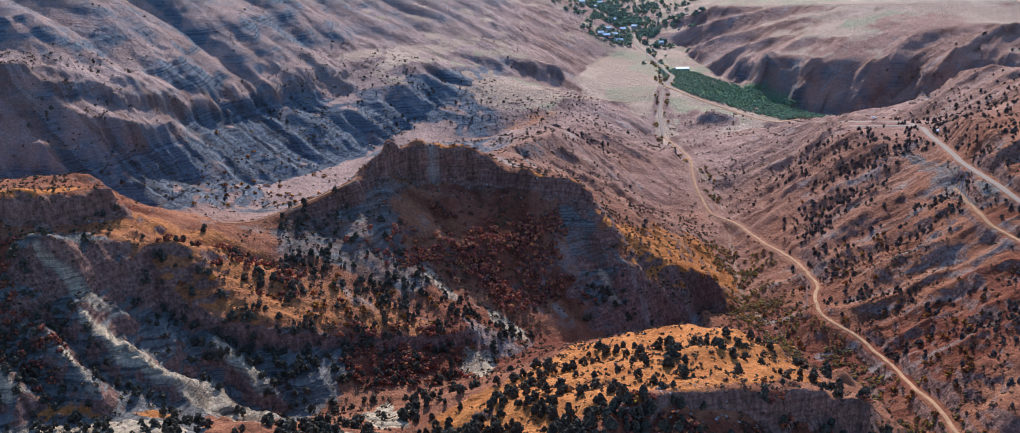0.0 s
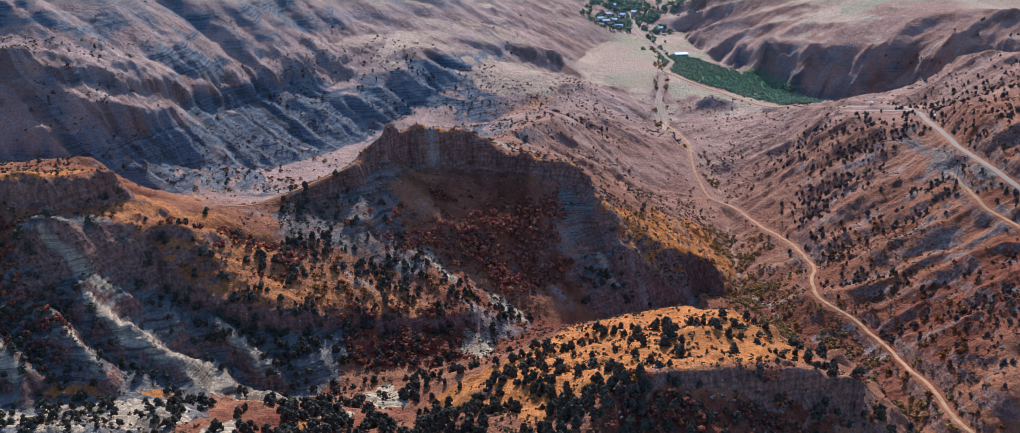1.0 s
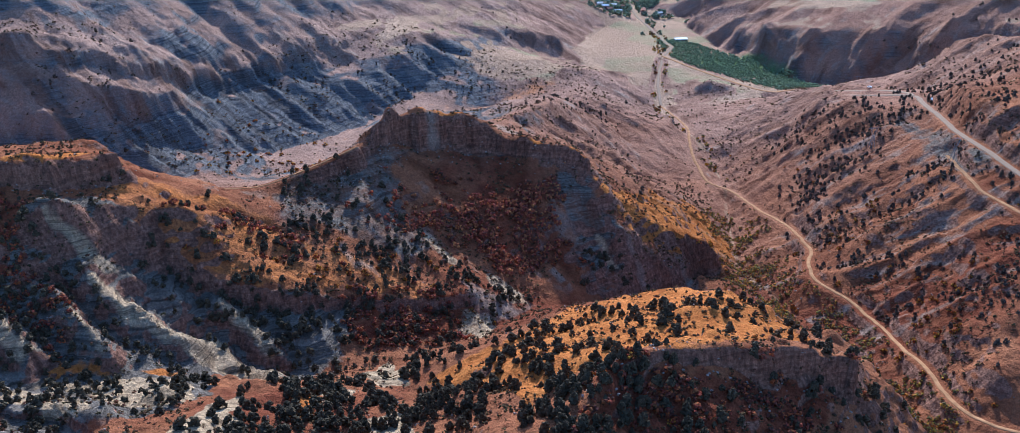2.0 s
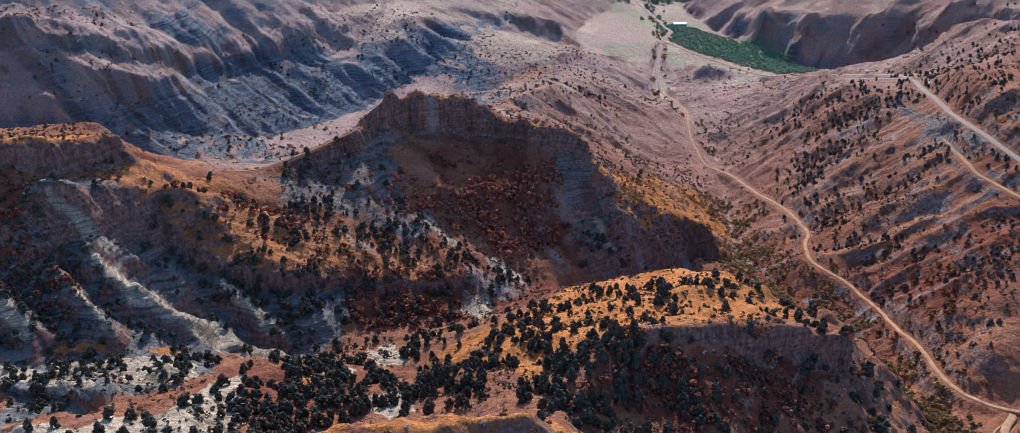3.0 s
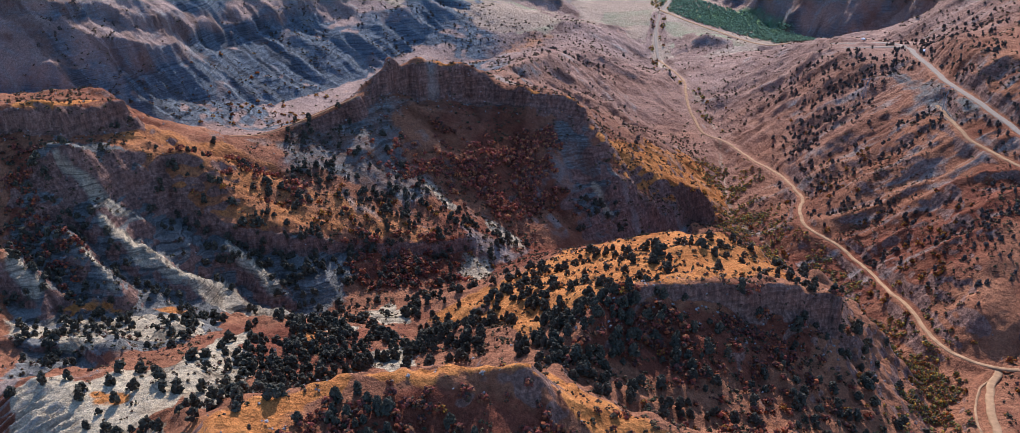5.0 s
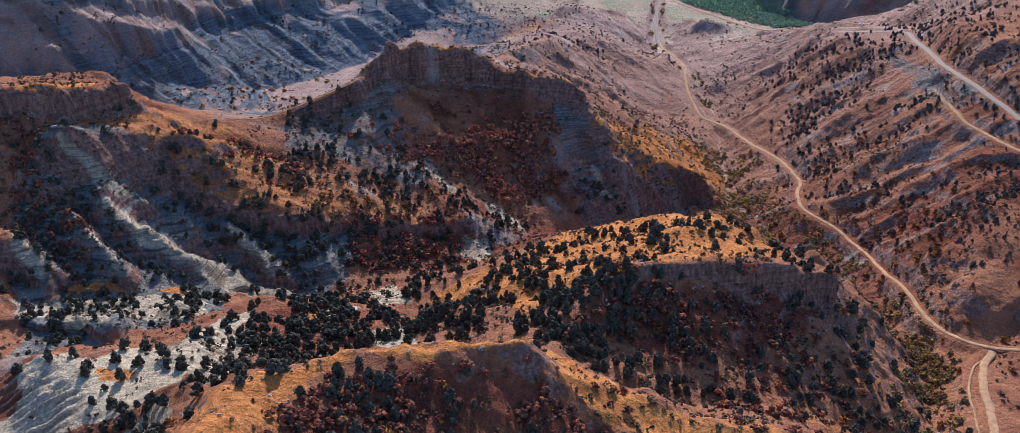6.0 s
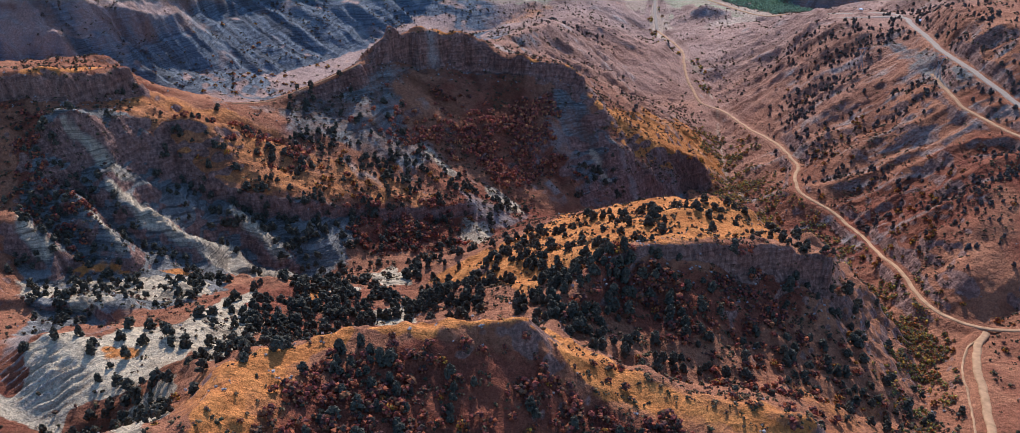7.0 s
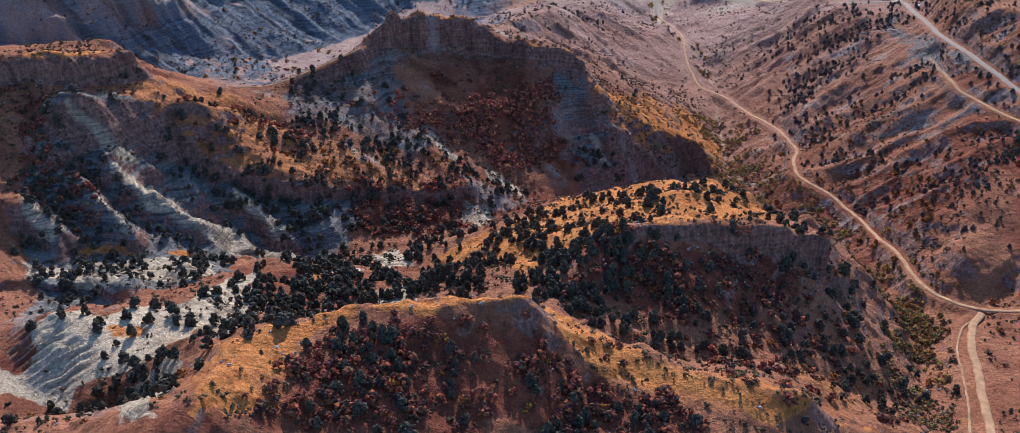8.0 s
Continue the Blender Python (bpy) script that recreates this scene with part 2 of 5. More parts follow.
GRASS_COPSE = [(-99, 369), (-95, 395), (-87, 393), (-82, 360), (-91, 352)]
MARL_KNOB = [(-195, 301), (-186, 313), (-168, 305), (-160, 322), (-141, 323), (-132, 361), (-124, 388), (-118, 350), (-105, 329), (-110, 298), (-103, 261), (-127, 297), (-132, 271), (-155, 268), (-172, 266), (-194, 279), (-195, 292)]
MARL_FLAT = [(-206, 283), (-185, 272), (-168, 265), (-168, 256), (-188, 266), (-200, 270)]
MARL_GULLY = [(-143, 255), (-120, 259), (-116, 242), (-109, 198), (-119, 199)]
MARL_BENCH = [(-243, 388), (-225, 388), (-197, 373), (-176, 352), (-188, 352), (-214, 365), (-234, 370)]
MARL_BENCH_UP = [(-227, 392), (-200, 403), (-157, 409), (-139, 366), (-159, 367), (-187, 370), (-196, 385)]
MARL_RIB_LONG = [(-223, 465), (-206, 467), (-181, 452), (-154, 460), (-115, 426), (-110, 388), (-154, 433), (-168, 436), (-192, 441), (-207, 448), (-220, 457)]
MARL_RIB_STEP = [(-231, 443), (-218, 443), (-193, 417), (-199, 412), (-214, 427)]
MARL_RIB_WEST = [(-255, 422), (-247, 425), (-229, 410), (-233, 403), (-251, 410)]
MARL_RIB_EAST = [(-159, 482), (-139, 475), (-125, 458), (-130, 453), (-148, 465)]
MARL_RIB_HIGH = [(-252, 487), (-237, 484), (-224, 480), (-207, 477), (-215, 467), (-233, 476), (-247, 480)]
MARL_SCAR = [(-76, 436), (-66, 465), (-51, 443), (-52, 423), (-63, 418)]
MARL_PAN = [(-67, 354), (-48, 368), (-39, 342), (-50, 336)]
MARL_CLEARING = [(-89, 396), (-74, 405), (-74, 392), (-82, 367)]
SCREE_RAVINE = [(-32, 510), (-24, 528), (-7, 525), (-12, 484), (-23, 500)]
SCREE_GULLY = [(-18, 575), (5, 564), (14, 549), (1, 541), (-12, 557)]
SCREE_STREAK = [(-61, 596), (-52, 594), (-32, 575), (-38, 565), (-55, 576)]
SCREE_FAN = [(61, 623), (69, 621), (80, 611), (67, 602)]
GREY_BADLAND = [(-261, 500), (-240, 512), (-215, 508), (-199, 501), (-188, 496), (-167, 490), (-141, 487), (-90, 506), (-88, 482), (-110, 418), (-144, 419), (-139, 362), (-215, 327), (-259, 431), (-253, 467)]
GREY_FLANK = [(-160, 585), (-138, 606), (-110, 625), (-100, 653), (-82, 663), (-65, 672), (-61, 668), (-78, 631), (-61, 602), (-32, 574), (-58, 555), (-90, 553), (-114, 558), (-135, 563), (-149, 573)]
GREY_FACE = [(32, 668), (57, 665), (70, 649), (103, 637), (136, 656), (130, 635), (82, 603), (54, 592), (40, 620), (33, 645)]
GREY_CUTTING = [(325, 804), (337, 785), (342, 698), (345, 632), (336, 658), (317, 664), (315, 696), (317, 752)]
# Red earth of the hill face, hollow and front face, partly painted shade.
RED_HILL_FACE = [(30, 361), (64, 357), (143, 379), (162, 386), (171, 391), (139, 371), (132, 343), (105, 333), (60, 313), (34, 314)]
RED_HOLLOW = [(-64, 656), (-19, 684), (32, 674), (33, 640), (57, 602), (9, 582), (-28, 583), (-39, 608)]
RED_FRONT_FACE = [(-81, 203), (-76, 232), (-59, 250), (-36, 259), (-8, 263), (7, 264), (21, 255), (46, 251), (67, 245), (78, 236), (-83, 196)]
RED_WEST = [(-279, 495), (-262, 499), (-248, 457), (-218, 442), (-224, 418), (-258, 427)]
RED_BAND = [(-96, 503), (-55, 527), (-32, 528), (-30, 504), (-52, 483), (-89, 478)]
WOOD_COPSE = [(-126, 389), (-104, 420), (-73, 416), (-41, 366), (-39, 422), (-18, 407), (-4, 346), (-21, 331), (-50, 336), (-71, 327), (-84, 289), (-100, 256), (-115, 277), (-115, 318)]
WOOD_BAND = [(-195, 499), (-164, 491), (-92, 508), (-70, 511), (-35, 522), (-55, 516), (-85, 505), (-85, 460), (-110, 420), (-131, 466), (-163, 471), (-188, 487)]
WOOD_FLANK = [(-135, 560), (-99, 562), (-75, 567), (-33, 563), (9, 556), (-7, 524), (-32, 526), (-56, 534), (-88, 543)]
WOOD_FACE = [(22, 364), (37, 362), (61, 356), (63, 343), (47, 295), (26, 296), (6, 322)]
WOOD_FRONT = [(-78, 231), (-60, 253), (-36, 260), (-17, 257), (-12, 236), (-29, 219), (-62, 211), (-75, 215)]
WOOD_WEST = [(-248, 401), (-219, 405), (-151, 408), (-142, 361), (-170, 344), (-229, 356)]
HERB_HOLLOW = [(-27, 625), (33, 660), (37, 619), (9, 580), (-26, 584), (-35, 602)]
RIB_LONG = [(-221, 464), (-195, 452), (-169, 442), (-154, 456), (-115, 419)]
RIB_STEP = [(-231, 443), (-215, 432), (-196, 415)]
RIB_WEST = [(-254, 418), (-231, 406)]
RIB_EAST = [(-158, 481), (-139, 468), (-127, 456)]
RIB_HIGH = [(-252, 487), (-234, 482), (-219, 477), (-206, 474)]
RIB_LOW = [(-243, 387), (-222, 387), (-197, 373), (-177, 353)]

# ---- roads: middle line x, y, z ----
DIRT_TRACK = [(172, 1092, -58.5), (188, 999, -48.7), (180, 952, -44.6), (177, 913, -44.5), (178, 875, -45.2), (181, 846, -45.9), (198, 829, -44.6), (207, 789, -40.2), (210, 764, -35.3), (217, 739, -30.8), (224, 709, -26.7), (223, 691, -24.1), (226, 667, -22.2), (215, 645, -18.8), (210, 610, -15.1), (219, 593, -13.7), (229, 573, -13.8), (229, 566, -13.9), (233, 548, -11.6), (235, 511, -6.1), (239, 483, -1.1), (237, 453, 2.3), (239, 433, 4.1), (249, 420, 4.9), (260, 411, 6.8), (275, 403, 11.5), (296, 396, 17.7)]
BRANCH_TRACK = [(260, 411, 5.8), (247, 394, 9.3), (237, 371, 13.3), (228, 340, 16.8), (221, 318, 19.9), (213, 291, 24.3), (197, 251, 32.5), (169, 189, 45.1)]
PARALLEL_TRACK = [(254, 404, 6.0), (242, 394, 8.2), (231, 375, 10.8), (222, 344, 14.2), (215, 321, 18.1), (204, 292, 23.3), (188, 251, 31.0)]
HIGHWAY = [(300, 1012, -15.7), (309, 957, 5.7), (327, 910, 20.7), (354, 885, 29.9), (358, 848, 37.0), (349, 813, 41.8), (348, 781, 45.1), (342, 727, 49.5), (344, 690, 52.9), (347, 646, 54.3), (356, 566, 52.8), (389, 482, 46.4)]
SPUR_ROAD = [(311, 902, 19.5), (332, 873, 29.2), (356, 852, 36.6)]
SIDE_TRACK = [(325, 697, 42.1), (322, 654, 44.6), (321, 639, 44.5), (322, 629, 43.6), (326, 619, 43.3), (330, 600, 44.2), (340, 568, 46.2), (358, 533, 47.5)]
CREST_PATH = [(-178, 578, 68.1), (-161, 592, 62.1), (-142, 606, 64.5), (-118, 624, 69.4), (-103, 637, 72.8)]
VALLEY_ROAD = [(195, 1665, -70.0), (188, 1538, -66.7), (202, 1448, -63.6), (214, 1341, -59.3), (216, 1316, -55.0), (195, 1262, -52.3), (175, 1161, -53.7), (172, 1092, -58.5)]
ORCHARD_ROAD = [(195, 1262, -50.2), (220, 1215, -49.5), (252, 1160, -47.2), (291, 1093, -43.3), (318, 1088, -37.2)]
ROADS = [(DIRT_TRACK, 1.7), (BRANCH_TRACK, 2.0), (PARALLEL_TRACK, 0.8), (HIGHWAY, 3.2), (SPUR_ROAD, 2.6), (SIDE_TRACK, 1.7), (CREST_PATH, 0.9), (VALLEY_ROAD, 2.4), (ORCHARD_ROAD, 1.8)]
CLIFFS = [(BUTTE_CREST, BUTTE_FOOT_CLIFF, 30, 1.0), (NH_RIM, NH_CLIFF_FOOT, 30, 1.15), (LP_RIM, LP_FOOT, 30, 0.8), (ORANGE_BROW, ORANGE_FOOT, 26, 0.7), (BENCH_LOW, BENCH_LOW_FOOT, 24, 0.8), (LEFT_CLIFF_TOP, LEFT_CLIFF_FOOT, 72, 0.38), (RFAR_CLIFF_TOP, RFAR_CLIFF_FOOT, 78, 0.15)]
RIBS = [(RIB_LONG, 5.0, 6.5), (RIB_STEP, 4.5, 6.0), (RIB_WEST, 4.0, 6.0), (RIB_EAST, 4.5, 6.0), (RIB_HIGH, 3.0, 7.0), (RIB_LOW, 3.0, 7.0)]
CELL, X0, Y0, NX, NY = 2.5, -760.0, 0.0, 672, 1024


def smooth(a, b, v):
    k = np.clip((v - a) / (b - a), 0, 1)
    return k * k * (3 - 2 * k)


def value_noise(x, y, seed=0):
    xi, yi = np.floor(x).astype(np.int64), np.floor(y).astype(np.int64)
    fx, fy = x - xi, y - yi
    fx, fy = fx * fx * fx * (fx * (fx * 6 - 15) + 10), fy * fy * fy * (fy * (fy * 6 - 15) + 10)

    def corner(i, j):
        h = (i * 374761393 + j * 668265263 + seed * 1442695041) & 0xFFFFFFFF
        h = ((h ^ (h >> 13)) * 1274126177) & 0xFFFFFFFF
        h = ((h ^ (h >> 16)) * 2246822519) & 0xFFFFFFFF
        return (h ^ (h >> 15)) / 4294967295.0 * 2 - 1

    a, b, c, d = corner(xi, yi), corner(xi + 1, yi), corner(xi, yi + 1), corner(xi + 1, yi + 1)
    return (a + (b - a) * fx) * (1 - fy) + (c + (d - c) * fx) * fy


def fbm(x, y, size, octaves=4, seed=0, gain=0.5):
    total, amp, norm = 0.0, 1.0, 0.0
    for k in range(octaves):
        total = total + amp * value_noise(x / size + 17.3 * k, y / size - 9.1 * k, seed + k)
        norm += amp
        amp, size = amp * gain, size * 0.5
    return total / norm * 1.6


def box_blur(a, n):
    for _ in range(n):
        p = np.pad(a, 1, mode="edge")
        a = (p[:-2, 1:-1] + 2 * p[1:-1, 1:-1] + p[2:, 1:-1]) / 4
        p = np.pad(a, 1, mode="edge")
        a = (p[1:-1, :-2] + 2 * p[1:-1, 1:-1] + p[1:-1, 2:]) / 4
    return a


def grid_read(a, x, y):
    cell = CELL * NX / a.shape[1]
    u, v = np.clip((x - X0) / cell, 0, a.shape[1] - 1.001), np.clip((y - Y0) / cell, 0, a.shape[0] - 1.001)
    i, j = u.astype(int), v.astype(int)
    u, v = u - i, v - j
    return (a[j, i] * (1 - u) + a[j, i + 1] * u) * (1 - v) + (a[j + 1, i] * (1 - u) + a[j + 1, i + 1] * u) * v


def span_lines():
    """The smoothest land that runs through all relief lines."""
    total, count = np.zeros((NY, NX)), np.zeros((NY, NX))
    for line in LINES:
        for (xa, ya, za), (xb, yb, zb) in zip(line, line[1:]):
            n = int(max(abs(xb - xa), abs(yb - ya)) / CELL * 2) + 2
            k = np.linspace(0, 1, n)
            i = np.round((xa + (xb - xa) * k - X0) / CELL).astype(int)
            j = np.round((ya + (yb - ya) * k - Y0) / CELL).astype(int)
            ok = (i >= 0) & (i < NX) & (j >= 0) & (j < NY)
            np.add.at(total, (j[ok], i[ok]), (za + (zb - za) * k)[ok])
            np.add.at(count, (j[ok], i[ok]), 1)
    levels = [(total, count)]
    while min(levels[-1][0].shape) > 12:
        t, c = levels[-1]
        t, c = np.pad(t, ((0, t.shape[0] % 2), (0, t.shape[1] % 2))), np.pad(c, ((0, c.shape[0] % 2), (0, c.shape[1] % 2)))
        levels.append((t[::2, ::2] + t[1::2, ::2] + t[::2, 1::2] + t[1::2, 1::2], c[::2, ::2] + c[1::2, ::2] + c[::2, 1::2] + c[1::2, 1::2]))
    z = None
    for t, c in reversed(levels):
        fixed, want = c > 0, t / np.maximum(c, 1)
        z = np.full(t.shape, want[fixed].mean()) if z is None else np.repeat(np.repeat(z, 2, 0), 2, 1)[: t.shape[0], : t.shape[1]]
        for _ in range(160 if t.size < 80000 else 70):
            z = np.where(fixed, want, z)
            p = np.pad(z, 1, mode="edge")
            z = (p[:-2, 1:-1] + p[2:, 1:-1] + p[1:-1, :-2] + p[1:-1, 2:]) / 4
        z = np.where(fixed, want, z)
    return z


BASE = box_blur(span_lines(), 1)
SOFT = box_blur(BASE[::2, ::2], 8)
GX, GY = np.gradient(SOFT, 2 * CELL, axis=1), np.gradient(SOFT, 2 * CELL, axis=0)
STEEP = np.hypot(GX, GY)


def downhill_streaks(size, steps, seed):
    """Noise drawn out along the fall of the slopes: ribs and gullies."""
    xs, ys = np.meshgrid(X0 + 2 * CELL * np.arange(NX // 2), Y0 + 2 * CELL * np.arange(NY // 2))
    total = fbm(xs, ys, size, 2, seed)
    dx, dy = GX / (STEEP + 0.02), GY / (STEEP + 0.02)
    for sign in (-1, 1):
        px, py = xs.copy(), ys.copy()
        for _ in range(steps):
            ux, uy = grid_read(dx, px, py), grid_read(dy, px, py)
            px, py = px + sign * 5.2 * ux, py + sign * 5.2 * uy
            total = total + fbm(px, py, size, 2, seed)
    return total / total.std()


RIBS_LARGE = downhill_streaks(46.0, 22, 3)
RIBS_MID = downhill_streaks(20.0, 12, 7)
RIBS_SMALL = downhill_streaks(9.0, 7, 11)


def near_line(x, y, line):
    """Distance in plan to a line, and the line's height there."""
    best, high = np.full(np.shape(x), 1e9), np.zeros(np.shape(x))
    for (xa, ya, za), (xb, yb, zb) in zip(line, line[1:]):
        dx, dy = xb - xa, yb - ya
        k = np.clip(((x - xa) * dx + (y - ya) * dy) / (dx * dx + dy * dy), 0, 1)
        d = np.hypot(x - xa - k * dx, y - ya - k * dy)
        high = np.where(d < best, za + (zb - za) * k, high)
        best = np.minimum(best, d)
    return best, high


def blob(x, y, cx, cy, rx, ry):
    return np.exp(-(((x - cx) / rx) ** 2 + ((y - cy) / ry) ** 2))


def within(x, y, outline, soft=3.0, ragged=5.0):
    """One inside an outline in plan, nought outside, with an uneven edge."""
    x, y = np.asarray(x, float), np.asarray(y, float)
    p = np.array(outline, float)
    out = np.zeros(x.shape)
    lo, hi = p.min(0) - 2 * soft - 2 * ragged, p.max(0) + 2 * soft + 2 * ragged
    near = (x > lo[0]) & (x < hi[0]) & (y > lo[1]) & (y < hi[1])
    if not near.any():
        return out
    u, v = x[near], y[near]
    best, inside = np.full(u.shape, 1e9), np.zeros(u.shape, bool)
    for (xa, ya), (xb, yb) in zip(p, np.roll(p, -1, 0)):
        dx, dy = xb - xa, yb - ya
        k = np.clip(((u - xa) * dx + (v - ya) * dy) / max(dx * dx + dy * dy, 1e-6), 0, 1)
        best = np.minimum(best, np.hypot(u - xa - k * dx, v - ya - k * dy))
        if ya != yb:
            inside ^= ((ya > v) != (yb > v)) & (u < (xb - xa) * (v - ya) / (yb - ya) + xa)
    gap = np.where(inside, -best, best) + ragged * fbm(u, v, 16, 4, 151, 0.6)
    out[near] = smooth(soft, -soft, gap)
    return out


def any_of(x, y, outlines, soft=3.0, ragged=5.0):
    total = np.zeros(np.shape(x))
    for outline in outlines:
        total = np.maximum(total, within(x, y, outline, soft, ragged))
    return total


def oblique(x, y, way, size, seed, stretch=9.0, octaves=3):
    """Sharp-crested ribs that run along one way: one on a crest, minus one in a furrow."""
    t = x * way[0] + y * way[1]
    s = y * way[0] - x * way[1] + 0.4 * size * fbm(x, y, 2.4 * size, 2, seed)
    total, amp, norm = 0.0, 1.0, 0.0
    for k in range(octaves):
        n = value_noise(s / size + 5.1 * k, t / (size * stretch) + 3.3 * k, seed + 3 * k)
        total, norm = total + amp * (1 - 2.6 * np.abs(n)), norm + amp
        amp, size = amp * 0.5, size * 0.46
    return total / norm


def folds(x, y, way, size, start, seed, sharp):
    """Even ribs side by side; sharp: keen crests, otherwise round backs with keen furrows."""
    s = y * way[0] - x * way[1] + 0.22 * size * fbm(x, y, 2.6 * size, 2, seed)
    wave = np.abs(np.sin(np.pi * ((s - start) / size + (0.0 if sharp else 0.5))))
    return (1 - 2 * wave if sharp else 2 * wave - 1) * (0.75 + 0.4 * fbm(x, y, 2.0 * size, 2, seed + 5))


def ribs_at(x, y):
    """Relief of ribs and furrows, rills down them that colour pale scree and painted shade, and how deep in a furrow a
    place lies.
    """
    left_far = smooth(70, -60, x) * smooth(700, 790, y)
    _, brink = near_line(x, y, LEFT_CLIFF_TOP)
    upper = left_far * smooth(2, 14, grid_read(SOFT, x, y) - brink)
    left_far = left_far - upper
    right = smooth(185, 250, x) * smooth(440, 530, y) * smooth(1120, 1000, y)
    white = smooth(-45, -95, x) * smooth(340, 380, y) * smooth(505, 465, y)
    face = blob(x, y, -85, 565, 55, 38)
    far_right = smooth(260, 340, x) * smooth(1120, 1200, y)
    mid_spur = smooth(10, 50, x) * smooth(185, 150, x) * smooth(690, 740, y) * smooth(1050, 980, y)
    rest = 1 - np.clip(left_far + upper + right + white + face + far_right + 0.6 * mid_spur, 0, 1)
    a = 0.55 * folds(x, y, (0.88, -0.48), 40.0, 570.0, 201, True) + 0.6 * oblique(x, y, (0.88, -0.48), 24.0, 203, 13, 3)
    b = 0.55 * folds(x, y, (0.99, -0.12), 38.0, 665.0, 211, True) + 0.6 * oblique(x, y, (0.99, -0.12), 24.0, 213)
    c, d = 0.6 * folds(x, y, (0.80, -0.60), 33.0, 214.0, 223, True) + 0.55 * oblique(x, y, (0.80, -0.60), 24.0, 221), oblique(x, y, (0.65, -0.76), 34.0, 231)
    e = 0.8 * folds(x, y, (0.75, 0.66), 62.0, 0.0, 241, True) + 0.4 * oblique(x, y, (0.75, 0.66), 26.0, 243, 6, 3)
    tops = smooth(1330, 1400, y) * smooth(180, 300, x)
    big, mid, small = grid_read(RIBS_LARGE, x, y), grid_read(RIBS_MID, x, y), grid_read(RIBS_SMALL, x, y)
    relief = 4.8 * left_far * (a + 0.35 * oblique(x, y, (0.88, -0.48), 17.0, 271, 9, 2)) + 3.2 * right * b + 2.2 * white * c + 2.2 * face * d + 12.0 * far_right * (1 - tops) * e + 9.0 * tops * folds(x, y, (0.98, -0.18), 75.0, 0.0, 245, True) + 10.0 * upper * folds(x, y, (0.88, -0.48), 104.0, 694.0, 291, False) + 3.0 * upper * folds(x, y, (0.88, -0.48), 37.0, 700.0, 294, False)
    flank = smooth(0.15, 0.5, blob(x, y, -188, 282, 28, 22))
    relief = relief + 1.2 * white * np.abs(c) + 1.6 * flank * oblique(x, y, (-0.90, -0.44), 9.0, 281, 14, 2) + 2.4 * flank * folds(x, y, (-0.90, -0.44), 4.6, 0.0, 285, True)
    g = oblique(x, y, (0.72, -0.69), 34.0, 297, 10, 3)
    relief = relief + 6.0 * mid_spur * g
    relief = relief + (1.2 * rest + 0.5) * (1 - upper) * (big - 0.4 * np.abs(big)) + (0.9 * rest + 0.5) * (1 - upper) * mid + 0.45 * (1 - upper) * small * (1 - smooth(1000, 1600, y))
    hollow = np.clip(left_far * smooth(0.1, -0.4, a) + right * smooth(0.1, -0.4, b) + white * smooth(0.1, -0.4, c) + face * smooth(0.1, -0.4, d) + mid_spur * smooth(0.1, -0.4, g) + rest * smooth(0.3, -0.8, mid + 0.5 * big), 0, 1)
    # The flank folds colour lit and shaded stripes onto the knob.
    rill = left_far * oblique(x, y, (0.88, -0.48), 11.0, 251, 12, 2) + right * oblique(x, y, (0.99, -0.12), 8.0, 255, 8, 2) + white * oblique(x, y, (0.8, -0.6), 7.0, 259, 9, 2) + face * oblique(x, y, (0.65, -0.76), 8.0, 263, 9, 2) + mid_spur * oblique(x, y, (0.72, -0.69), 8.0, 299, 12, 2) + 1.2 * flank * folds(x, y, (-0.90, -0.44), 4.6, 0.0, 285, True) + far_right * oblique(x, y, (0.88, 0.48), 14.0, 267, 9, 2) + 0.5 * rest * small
    spine = white * smooth(0.05, 0.45, c) + left_far * smooth(0.3, 0.6, a)
    return relief, rill, hollow, spine, upper


